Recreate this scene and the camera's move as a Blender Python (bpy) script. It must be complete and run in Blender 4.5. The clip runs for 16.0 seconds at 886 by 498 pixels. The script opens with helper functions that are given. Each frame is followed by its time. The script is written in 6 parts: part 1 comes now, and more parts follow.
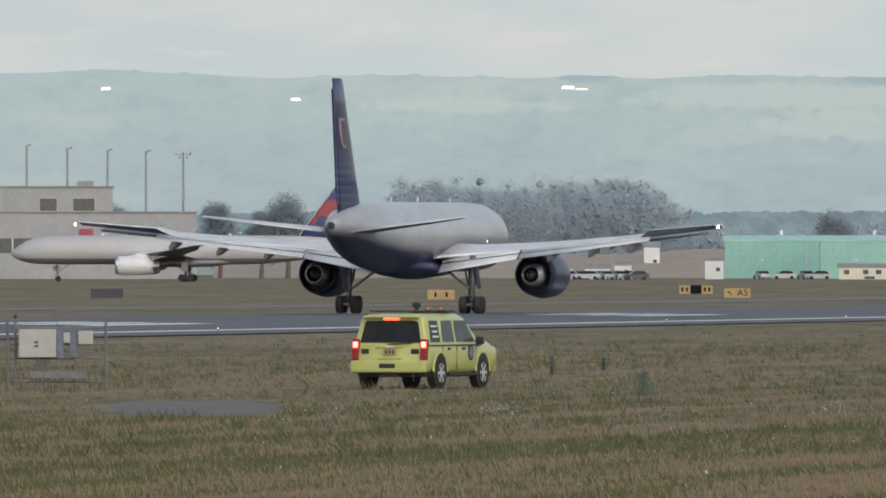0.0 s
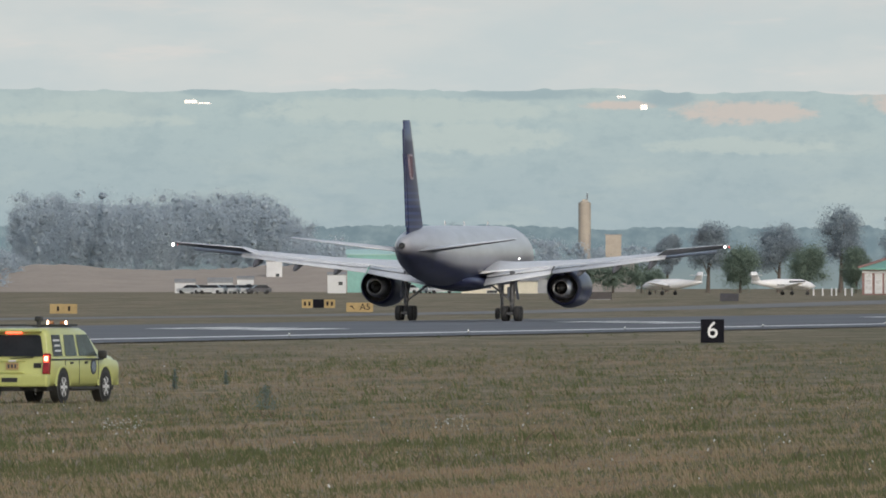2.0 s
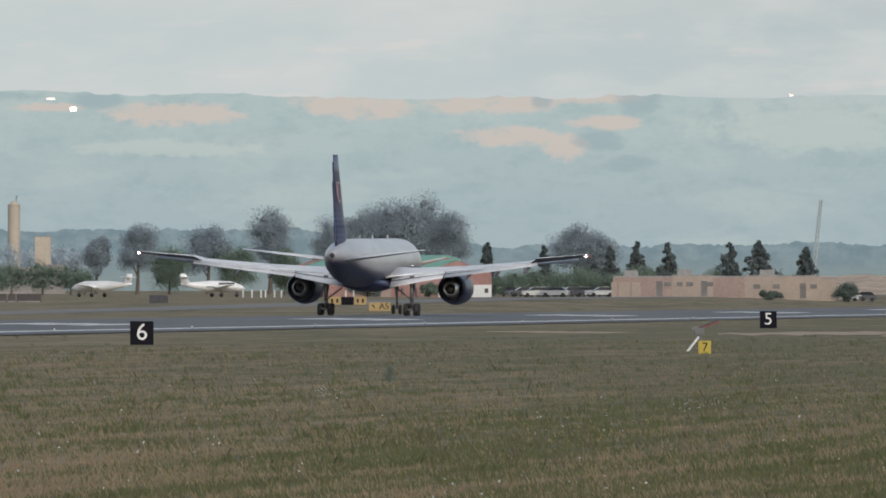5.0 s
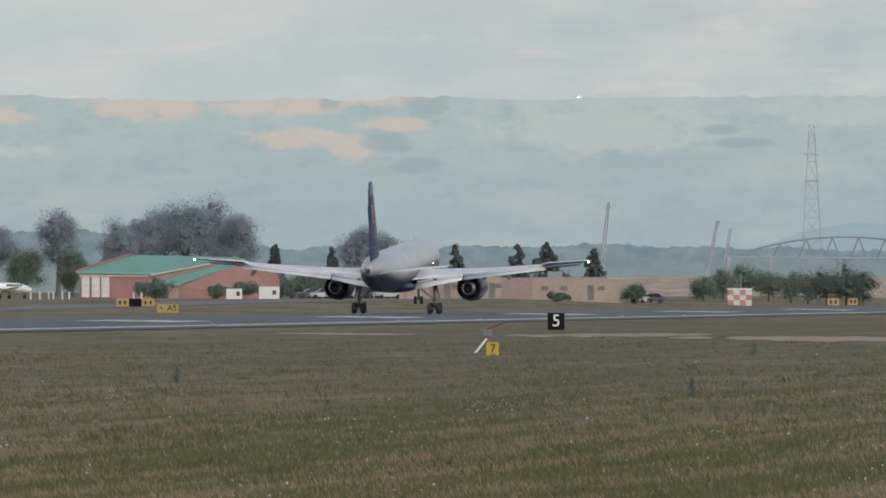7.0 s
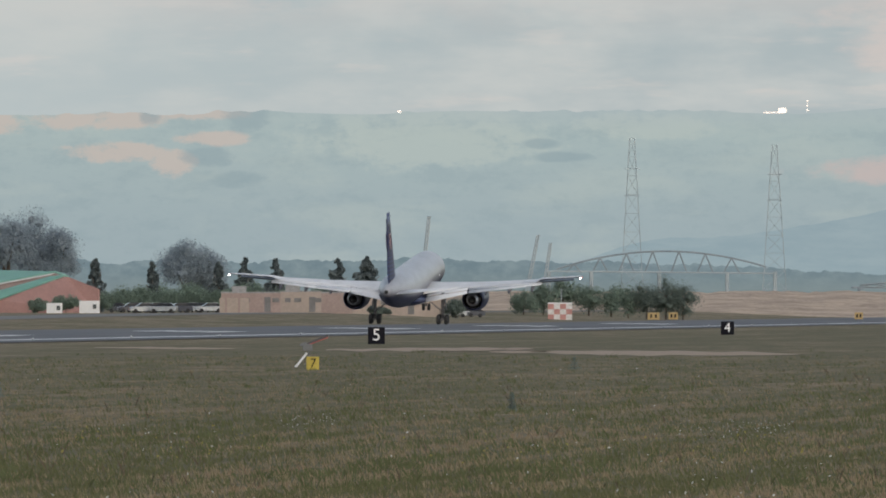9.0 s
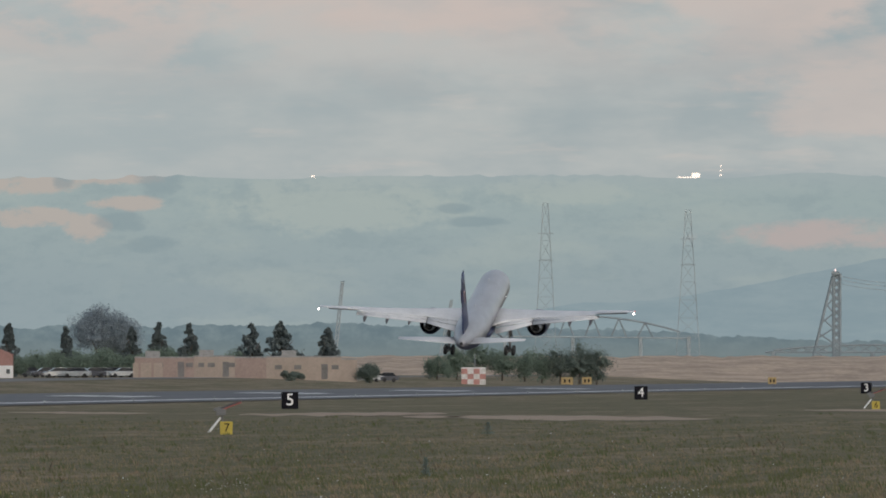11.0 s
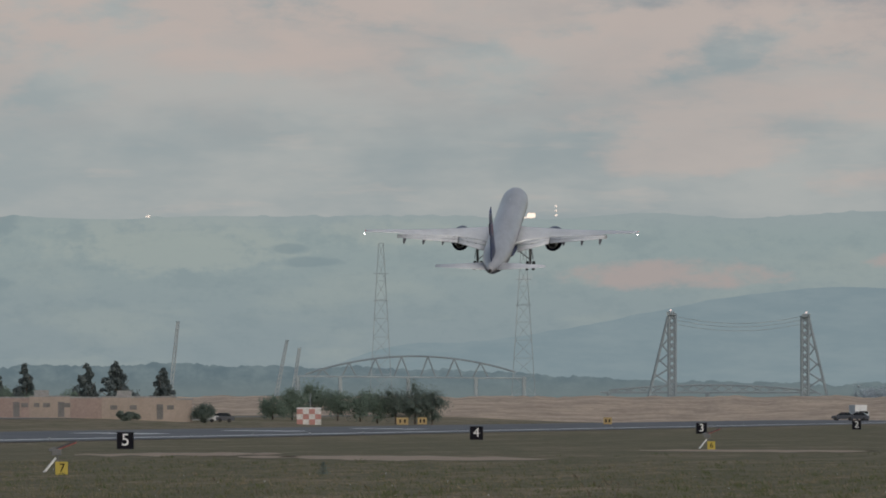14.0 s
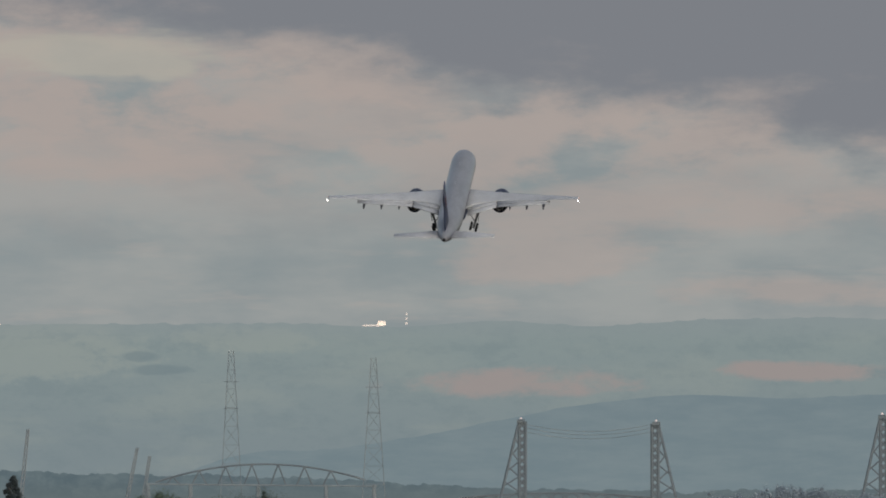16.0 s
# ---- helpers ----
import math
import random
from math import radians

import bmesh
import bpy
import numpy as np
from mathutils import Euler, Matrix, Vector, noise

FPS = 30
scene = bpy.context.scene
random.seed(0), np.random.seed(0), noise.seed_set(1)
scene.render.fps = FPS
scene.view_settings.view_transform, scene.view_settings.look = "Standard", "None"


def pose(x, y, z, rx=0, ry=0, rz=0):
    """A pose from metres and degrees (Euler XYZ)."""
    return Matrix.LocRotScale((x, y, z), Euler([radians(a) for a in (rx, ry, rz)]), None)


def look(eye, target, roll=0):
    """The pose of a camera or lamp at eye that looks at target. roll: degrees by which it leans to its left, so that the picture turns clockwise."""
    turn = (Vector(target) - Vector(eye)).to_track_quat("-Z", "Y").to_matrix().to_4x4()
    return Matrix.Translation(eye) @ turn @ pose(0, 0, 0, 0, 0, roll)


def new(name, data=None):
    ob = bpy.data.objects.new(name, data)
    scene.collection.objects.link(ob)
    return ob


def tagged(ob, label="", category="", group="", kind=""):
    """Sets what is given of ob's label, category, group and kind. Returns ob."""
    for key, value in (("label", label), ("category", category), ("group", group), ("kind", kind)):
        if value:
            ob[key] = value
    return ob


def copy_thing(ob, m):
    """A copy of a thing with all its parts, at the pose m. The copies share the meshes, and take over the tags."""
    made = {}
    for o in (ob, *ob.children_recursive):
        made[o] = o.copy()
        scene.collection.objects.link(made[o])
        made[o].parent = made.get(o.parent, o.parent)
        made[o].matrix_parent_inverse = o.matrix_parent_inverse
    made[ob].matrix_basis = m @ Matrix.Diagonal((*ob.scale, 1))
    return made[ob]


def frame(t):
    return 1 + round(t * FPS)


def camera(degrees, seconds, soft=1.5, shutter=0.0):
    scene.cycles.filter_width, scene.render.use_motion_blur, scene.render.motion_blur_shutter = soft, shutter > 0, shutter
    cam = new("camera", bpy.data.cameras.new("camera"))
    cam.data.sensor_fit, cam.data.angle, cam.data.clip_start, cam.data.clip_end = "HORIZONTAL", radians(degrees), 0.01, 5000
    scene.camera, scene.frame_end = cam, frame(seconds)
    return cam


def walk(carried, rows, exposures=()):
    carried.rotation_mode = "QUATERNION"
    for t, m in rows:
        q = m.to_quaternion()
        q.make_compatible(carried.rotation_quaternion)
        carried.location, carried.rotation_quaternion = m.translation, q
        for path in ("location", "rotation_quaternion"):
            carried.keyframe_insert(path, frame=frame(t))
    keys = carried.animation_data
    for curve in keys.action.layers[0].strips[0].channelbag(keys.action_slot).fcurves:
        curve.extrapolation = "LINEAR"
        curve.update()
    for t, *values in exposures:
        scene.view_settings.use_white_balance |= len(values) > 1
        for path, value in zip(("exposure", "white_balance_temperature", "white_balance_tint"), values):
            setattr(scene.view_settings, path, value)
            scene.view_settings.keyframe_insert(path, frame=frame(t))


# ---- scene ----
# World: camera at the origin, runway runs along +Y to the left of the camera, z = 0 on the verge.
EYE_Z = 3.1
LENS = 27300.0
cam = camera(3.2897, 16.0, soft=1.8)


def aim(bearing, rise):
    """Camera pose from a bearing (radians right of +Y) and a rise above level."""
    return look((0, 0, EYE_Z), (1000 * math.sin(bearing), 1000 * math.cos(bearing), EYE_Z + 1000 * rise))


PATH = [(0.0, -0.185826, 0.001305), (0.5, -0.180098, 0.001473), (1.0, -0.175388, 0.001682), (1.5, -0.170933, 0.001868),
        (2.0, -0.161359, 0.002217), (2.5, -0.151815, 0.002183), (3.0, -0.145349, 0.002464), (3.5, -0.137886, 0.002342),
        (4.0, -0.133638, 0.002179), (4.5, -0.129453, 0.002221), (5.0, -0.124376, 0.002344), (5.2, -0.122533, 0.001952),
        (7.3, -0.109287, 0.002752), (7.5, -0.108421, 0.003154), (8.0, -0.105226, 0.00304), (8.5, -0.10168, 0.002703),
        (9.0, -0.098976, 0.003377), (9.2, -0.097894, 0.004934), (11.3, -0.093057, 0.007901), (11.5, -0.092706, 0.008137),
        (12.0, -0.090022, 0.008146), (12.5, -0.088043, 0.009289), (13.0, -0.086133, 0.009243), (13.5, -0.084903, 0.009409),
        (14.0, -0.082704, 0.010182), (14.5, -0.080248, 0.011454), (15.0, -0.077897, 0.012853), (15.2, -0.07666, 0.014521),
        (15.5, -0.074868, 0.015718), (16.0, -0.072996, 0.01718)]
walk(cam, [(t, aim(b, e)) for t, b, e in PATH],
     exposures=[(0.0, 0.0), (5.2, -0.03), (7.5, -0.13), (9.2, -0.2), (11.3, -0.46), (12.5, -0.58), (14.5, -0.72), (16.0, -0.92)])


def spot(u, d, v=505.0):
    """Place from a survey bearing u, a range d in metres and a survey height v (505 is the horizon)."""
    b = (u - 4179.5) / LENS
    return Vector((d * math.sin(b), d * math.cos(b), EYE_Z + (505.0 - v) / LENS * d))


def facing(u):
    """Turn about z so that a thing's local +Y points away from the camera at bearing u."""
    return -math.degrees((u - 4179.5) / LENS)


# ---- world and light ----
world = bpy.data.worlds.new("overcast_sky")
scene.world = world
world.use_nodes = True
wn = world.node_tree
sky = wn.nodes.new("ShaderNodeTexSky")
sky.sky_type = "NISHITA"
sky.sun_disc = False
sky.sun_elevation = radians(22)
sky.sun_rotation = radians(150)
sky.air_density, sky.dust_density = 1.0, 1.5
hue = wn.nodes.new("ShaderNodeHueSaturation")
hue.inputs["Saturation"].default_value = 0.62
wn.links.new(sky.outputs[0], hue.inputs["Color"])
wn.links.new(hue.outputs[0], wn.nodes["Background"].inputs["Color"])
wn.nodes["Background"].inputs["Strength"].default_value = 0.15

sun_data = bpy.data.lights.new("sun", "SUN")
sun_data.energy, sun_data.angle, sun_data.color = 1.25, radians(25), (1.0, 0.97, 0.92)
sun = new("sun", sun_data)
sun.matrix_world = look((600, -1000, 1100), (0, 0, 0))


# ---- materials ----
def nodes_of(name):
    m = bpy.data.materials.new(name)
    m.use_nodes = True
    return m, m.node_tree, m.node_tree.nodes["Principled BSDF"]


def tint(c, k):
    return (min(1, c[0] * k), min(1, c[1] * k), min(1, c[2] * k), 1)


def mix_rgb(nt, fac, a, b):
    n = nt.nodes.new("ShaderNodeMix")
    n.data_type = "RGBA"
    for sock, val in ((n.inputs[0], fac), (n.inputs[6], a), (n.inputs[7], b)):
        if hasattr(val, "links"):
            nt.links.new(val, sock)
        else:
            sock.default_value = val
    return n.outputs[2]


def math_node(nt, op, a, b=0.0, c=0.0, clamp=False):
    n = nt.nodes.new("ShaderNodeMath")
    n.operation, n.use_clamp = op, clamp
    for i, val in enumerate((a, b, c)):
        if hasattr(val, "links"):
            nt.links.new(val, n.inputs[i])
        else:
            n.inputs[i].default_value = val
    return n.outputs[0]


def step_node(nt, val, lo, hi):
    n = nt.nodes.new("ShaderNodeMapRange")
    n.interpolation_type = "SMOOTHSTEP"
    nt.links.new(val, n.inputs[0])
    n.inputs[1].default_value, n.inputs[2].default_value = lo, hi
    return n.outputs[0]


def noise_node(nt, coord, scale, detail=4.0, rough=0.6, stretch=None):
    if stretch:
        mp = nt.nodes.new("ShaderNodeMapping")
        mp.inputs["Scale"].default_value = stretch
        nt.links.new(coord, mp.inputs[0])
        coord = mp.outputs[0]
    n = nt.nodes.new("ShaderNodeTexNoise")
    n.inputs["Scale"].default_value, n.inputs["Detail"].default_value, n.inputs["Roughness"].default_value = scale, detail, rough
    nt.links.new(coord, n.inputs["Vector"])
    return n.outputs[0]


def obj_coord(nt):
    return nt.nodes.new("ShaderNodeTexCoord").outputs["Object"]


def rough_mat(name, col, rough=0.6, metal=0.0, scale=3.0, vary=0.25, spread=0.0, emit=0.0, bump=0.0, fine=8.0):
    """Surface with grain and stains at two scales; spread varies it from object to object."""
    m, nt, b = nodes_of(name)
    co = obj_coord(nt)
    n1 = noise_node(nt, co, scale)
    n2 = noise_node(nt, co, scale * fine, 3)
    f = math_node(nt, "MULTIPLY_ADD", n2, 0.4, math_node(nt, "MULTIPLY", n1, 0.6))
    f = step_node(nt, f, 0.3, 0.7)
    col_out = mix_rgb(nt, f, tint(col, 1 - vary), tint(col, 1 + vary))
    if spread:
        r = nt.nodes.new("ShaderNodeObjectInfo").outputs["Random"]
        h = nt.nodes.new("ShaderNodeHueSaturation")
        nt.links.new(col_out, h.inputs["Color"])
        nt.links.new(math_node(nt, "MULTIPLY_ADD", r, 2 * spread, 1 - spread), h.inputs["Value"])
        col_out = h.outputs[0]
    nt.links.new(col_out, b.inputs["Base Color"])
    b.inputs["Roughness"].default_value, b.inputs["Metallic"].default_value = rough, metal
    if bump:
        bp = nt.nodes.new("ShaderNodeBump")
        bp.inputs["Strength"].default_value, bp.inputs["Distance"].default_value = bump, 0.02
        nt.links.new(n2, bp.inputs["Height"])
        nt.links.new(bp.outputs[0], b.inputs["Normal"])
    if emit:
        b.inputs["Emission Color"].default_value = (*col, 1)
        b.inputs["Emission Strength"].default_value = emit
    return m


def leaf_mat(name, col, vary=0.35, up=0.0):
    """Thin leaves that also let light through."""
    m, nt, b = nodes_of(name)
    nt.nodes.remove(b)
    r = nt.nodes.new("ShaderNodeNewGeometry").outputs["Random Per Island"]
    n = noise_node(nt, obj_coord(nt), 0.25, 3)
    f = math_node(nt, "MULTIPLY_ADD", r, 0.5, math_node(nt, "MULTIPLY", n, 0.5))
    col_out = mix_rgb(nt, f, tint(col, 1 - vary), tint(col, 1 + vary))
    d, t, mx = (nt.nodes.new("ShaderNode" + k) for k in ("BsdfDiffuse", "BsdfTranslucent", "MixShader"))
    mx.inputs[0].default_value = 0.45
    if up:
        # leaves of a far crown shade as one soft mass, mostly lit from above
        geo = nt.nodes.new("ShaderNodeNewGeometry").outputs["Normal"]
        add, nrm = nt.nodes.new("ShaderNodeVectorMath"), nt.nodes.new("ShaderNodeVectorMath")
        nrm.operation = "NORMALIZE"
        add.inputs[1].default_value = (0, 0, up)
        nt.links.new(geo, add.inputs[0])
        nt.links.new(add.outputs[0], nrm.inputs[0])
        for sh in (d, t):
            nt.links.new(nrm.outputs[0], sh.inputs["Normal"])
    for k, sh in ((1, d), (2, t)):
        nt.links.new(col_out, sh.inputs["Color"])
        nt.links.new(sh.outputs[0], mx.inputs[k])
    nt.links.new(mx.outputs[0], nt.nodes["Material Output"].inputs["Surface"])
    return m


def lamp_mat(name, col, strength):
    m, nt, b = nodes_of(name)
    b.inputs["Base Color"].default_value = (*col, 1)
    b.inputs["Emission Color"].default_value = (*col, 1)
    b.inputs["Emission Strength"].default_value = strength
    return m


def glow_mat(name, build):
    """Plain far backdrop that gives its own light; build(nt, u, v, uv) returns its colour."""
    m, nt, b = nodes_of(name)
    nt.nodes.remove(b)
    uv = nt.nodes.new("ShaderNodeTexCoord").outputs["UV"]
    sep = nt.nodes.new("ShaderNodeSeparateXYZ")
    nt.links.new(uv, sep.inputs[0])
    em = nt.nodes.new("ShaderNodeEmission")
    nt.links.new(build(nt, sep.outputs[0], sep.outputs[1], uv), em.inputs["Color"])
    nt.links.new(em.outputs[0], nt.nodes["Material Output"].inputs["Surface"])
    return m


def srgb(r, g, b):
    return tuple((c / 255 / 12.92) if c < 10 else ((c / 255 + 0.055) / 1.055) ** 2.4 for c in (r, g, b)) + (1,)


# ---- mesh helpers ----
def link(name, bm, mat, parent=None, label="", smooth=False):
    me = bpy.data.meshes.new(name)
    bmesh.ops.recalc_face_normals(bm, faces=bm.faces[:])
    if smooth:
        for f in bm.faces:
            f.smooth = True
    bm.to_mesh(me)
    bm.free()
    for mm in (mat if isinstance(mat, (list, tuple)) else [mat]):
        me.materials.append(mm)
    ob = new(name, me)
    if parent:
        ob.parent = parent
    if label:
        ob["label"] = label
    return ob


def part(name, bm, mat, parent, label="", smooth=False):
    return link(name, bm, mat, parent, label, smooth)


def thing(name, m, label, category, group="", kind=""):
    e = new(name)
    e.matrix_basis = m
    return tagged(e, label, category, group, kind)


def box(cx, cy, cz, sx, sy, sz, bev=0.0, rot=None, bm=None):
    bm = bm or bmesh.new()
    m = Matrix.LocRotScale((cx, cy, cz), Euler([radians(a) for a in rot]) if rot else None, (sx, sy, sz))
    vs = bmesh.ops.create_cube(bm, size=1.0, matrix=m)["verts"]
    if bev:
        es = list({e for v in vs for e in v.link_edges})
        bmesh.ops.bevel(bm, geom=es, offset=bev, segments=2, affect="EDGES", profile=0.6)
    return bm


def tube(p, q, r1, r2=None, seg=10, bm=None):
    bm = bm or bmesh.new()
    p, q = Vector(p), Vector(q)
    d = q - p
    m = Matrix.Translation((p + q) / 2) @ d.to_track_quat("Z", "Y").to_matrix().to_4x4()
    bmesh.ops.create_cone(bm, cap_ends=True, segments=seg, radius1=r1, radius2=r1 if r2 is None else r2, depth=d.length, matrix=m)
    return bm


def ball(c, r, bm=None, squash=(1, 1, 1), sub=2):
    bm = bm or bmesh.new()
    bmesh.ops.create_icosphere(bm, subdivisions=sub, radius=r, matrix=Matrix.LocRotScale(c, None, squash))
    return bm


def loft(rings, caps=True, close=True):
    """Skin over rings of equal vertex count."""
    bm = bmesh.new()
    vs = [[bm.verts.new(p) for p in ring] for ring in rings]
    n = len(vs[0])
    for a, b in zip(vs, vs[1:]):
        for i in range(n if close else n - 1):
            j = (i + 1) % n
            bm.faces.new((a[i], a[j], b[j], b[i]))
    if caps:
        bm.faces.new(vs[0][::-1])
        bm.faces.new(vs[-1])
    return bm


def write(text, size, mat, parent, m, depth=0.01, name="legend"):
    cu = bpy.data.curves.new(name, "FONT")
    cu.body, cu.size, cu.extrude, cu.align_x, cu.align_y = text, size, depth, "CENTER", "CENTER"
    tmp = new("tmp_text", cu)
    bpy.context.view_layer.update()
    me = bpy.data.meshes.new_from_object(tmp.evaluated_get(bpy.context.evaluated_depsgraph_get()))
    bpy.data.objects.remove(tmp)
    me.materials.clear()
    me.materials.append(mat)
    ob = new(name, me)
    ob.parent = parent
    ob.matrix_basis = m
    return ob


# ---- ground ----
RUN_X = -167.0


def smooth01(x):
    x = max(0.0, min(1.0, x))
    return x * x * (3 - 2 * x)


def ground_z(x, y):
    """Verge nearly level, drained swale by the boards, crowned runway, far side of the field rising a little."""
    z = 0.27 * smooth01((x + 112) / 30)
    s = abs(x - RUN_X)
    z += 0.12 * smooth01((40 - s) / 15)
    if s < 26:
        z += 0.40 * (1 - (s / 26) ** 2)
    if x < -205:
        z += 1.35 * smooth01((-x - 205) / 45) * smooth01((math.hypot(x, y) - 1500) / 700)
    return z


ground_m, nt, b = nodes_of("dry_meadow")
co = obj_coord(nt)
n_big = noise_node(nt, co, 0.11, 4, 0.6, (1, 0.15, 1))
n_mid = noise_node(nt, co, 0.5, 6, 0.7, (1, 0.12, 1))
n_fine = noise_node(nt, co, 3.2, 6, 0.75, (1, 0.15, 1))
dry = mix_rgb(nt, step_node(nt, n_fine, 0.3, 0.7), (0.16, 0.132, 0.09, 1), (0.285, 0.235, 0.165, 1))
green = mix_rgb(nt, step_node(nt, n_fine, 0.3, 0.7), (0.092, 0.088, 0.054, 1), (0.162, 0.15, 0.094, 1))
sep = nt.nodes.new("ShaderNodeSeparateXYZ")
nt.links.new(co, sep.inputs[0])
lush = math_node(nt, "MULTIPLY", step_node(nt, math_node(nt, "DIVIDE", sep.outputs[0], math_node(nt, "MAXIMUM", sep.outputs[1], 1.0)), -0.165, -0.115), step_node(nt, sep.outputs[0], -140.0, -118.0))
f = math_node(nt, "MULTIPLY_ADD", n_mid, 0.6, math_node(nt, "MULTIPLY", n_big, 0.4))
f = step_node(nt, math_node(nt, "MULTIPLY_ADD", lush, -0.06, f), 0.41, 0.57)
nt.links.new(mix_rgb(nt, f, green, dry), b.inputs["Base Color"])
b.inputs["Roughness"].default_value = 0.95
b.inputs["Specular IOR Level"].default_value = 0.1

xs = sorted(set([-5200, -3500, -2500, -1800, -1300, -1000, -800, -650, -520, -430, -370, -330, -300] + list(range(-280, -204, 8)) +
                list(range(-204, -120, 3)) + list(range(-120, -90, 3)) + list(range(-90, 120, 15)) + [200, 400, 900, 2000, 4000]))
ys = sorted(set([-4000, -1500, -500, -100, 0] + list(range(60, 1500, 60)) + list(range(1500, 2600, 80)) + list(range(2600, 5200, 200))))
bm = bmesh.new()
grid = [[bm.verts.new((x, y, ground_z(x, y) - (0.06 if abs(x - RUN_X) < 27 else 0))) for x in xs] for y in ys]
for r0, r1 in zip(grid, grid[1:]):
    for i in range(len(xs) - 1):
        bm.faces.new((r0[i], r0[i + 1], r1[i + 1], r1[i]))
ground = tagged(link("ground", bm, ground_m, smooth=True), "dry summer grass verge of an airfield", "ground", kind="structure")

asphalt, nt, b = nodes_of("runway_asphalt")
co = obj_coord(nt)
n1 = noise_node(nt, co, 0.25, 4, 0.6, (1, 0.05, 1))
n2 = noise_node(nt, co, 4.0, 4, 0.7, (1, 0.15, 1))
f = math_node(nt, "MULTIPLY_ADD", n2, 0.35, math_node(nt, "MULTIPLY", n1, 0.65))
nt.links.new(mix_rgb(nt, step_node(nt, f, 0.3, 0.7), (0.07, 0.074, 0.084, 1), (0.12, 0.124, 0.136, 1)), b.inputs["Base Color"])
b.inputs["Roughness"].default_value = 0.75
paint_w = rough_mat("runway_paint", (0.75, 0.75, 0.73), 0.6, scale=0.8, vary=0.12)


def strip(x0, x1, y0, y1, lift, steps_y=30, steps_x=10):
    bm = bmesh.new()
    g = []
    for j in range(steps_y + 1):
        y = y0 + (y1 - y0) * j / steps_y
        g.append([bm.verts.new((x0 + (x1 - x0) * i / steps_x, y, ground_z(x0 + (x1 - x0) * i / steps_x, y) + lift)) for i in range(steps_x + 1)])
    for r0, r1 in zip(g, g[1:]):
        for i in range(steps_x):
            bm.faces.new((r0[i], r0[i + 1], r1[i + 1], r1[i]))
    return bm


runway = tagged(link("runway", strip(RUN_X - 26, RUN_X + 26, -600, 2900, 0.0, 60, 26), asphalt, smooth=True),
                "dark grey asphalt runway with a crowned surface", "runway", kind="structure")
for x in (RUN_X + 22.4, RUN_X - 22.4):
    part("edge_line", strip(x - 0.46, x + 0.46, -600, 2900, 0.012, 60, 1), paint_w, runway, "white painted edge line")
for i in range(9):
    for off in (8.6, 11.3, 14.0):
        x, y = RUN_X + off, 567 + 152.4 * i
        part("touchdown_bar", strip(x - 0.9, x + 0.9, y, y + 29, 0.015, 3, 2), paint_w, runway, "white painted touchdown bar")
concrete = rough_mat("pale_concrete", (0.15, 0.148, 0.145), 0.8, scale=0.15, vary=0.2)
tagged(link("taxiway", strip(-257, -243, 500, 4200, 0.03, 60, 4), concrete, smooth=True),
              "pale concrete taxiway beyond the runway", "taxiway", kind="structure")
pad_m = rough_mat("gravel_pad", (0.135, 0.12, 0.11), 0.9, scale=0.6, vary=0.25, bump=0.3)

# ---- sky and distant hills ----
def arc(name, d, u0, u1, top, bottom, mat, label, step=20, rows=12):
    """Curved far sheet; top(u) gives its upper outline in survey heights; its UVs are survey bearing and height."""
    me = bpy.data.meshes.new(name)
    us = np.arange(u0, u1 + step, step)
    verts, uvs, faces = [], [], []
    for u in us:
        t = top(u)
        for k in range(rows + 1):
            v = bottom + (t - bottom) * k / rows
            verts.append(tuple(spot(u, d, v)))
            uvs.append((u / 1000, v / 1000))
    n = rows + 1
    for i in range(len(us) - 1):
        for k in range(rows):
            faces.append((i * n + k, (i + 1) * n + k, (i + 1) * n + k + 1, i * n + k + 1))
    me.from_pydata(verts, [], faces)
    layer = me.uv_layers.new(name="UVMap")
    for lp in me.loops:
        layer.data[lp.index].uv = uvs[lp.vertex_index]
    me.materials.append(mat)
    return tagged(new(name, me), label, "backdrop", kind="structure")


def blob(nt, u, v, warp, cu, cv, ru, rv, soft=0.45):
    """Soft-edged patch of a slope or cloud with a ragged rim."""
    a = math_node(nt, "MULTIPLY", math_node(nt, "SUBTRACT", u, cu / 1000), 1000.0 / ru)
    b_ = math_node(nt, "MULTIPLY", math_node(nt, "SUBTRACT", v, cv / 1000), 1000.0 / rv)
    r2 = math_node(nt, "ADD", math_node(nt, "MULTIPLY", a, a), math_node(nt, "MULTIPLY", b_, b_))
    r2 = math_node(nt, "MULTIPLY_ADD", math_node(nt, "SUBTRACT", warp, 0.5), 9.0, r2)
    return step_node(nt, r2, 1.0 + soft, 1.0 - soft)


def patches(nt, u, v, warp, spots_, soft=0.45):
    out = None
    for q in spots_:
        k_ = blob(nt, u, v, warp, *q, soft)
        out = k_ if out is None else math_node(nt, "MAXIMUM", out, k_)
    return out


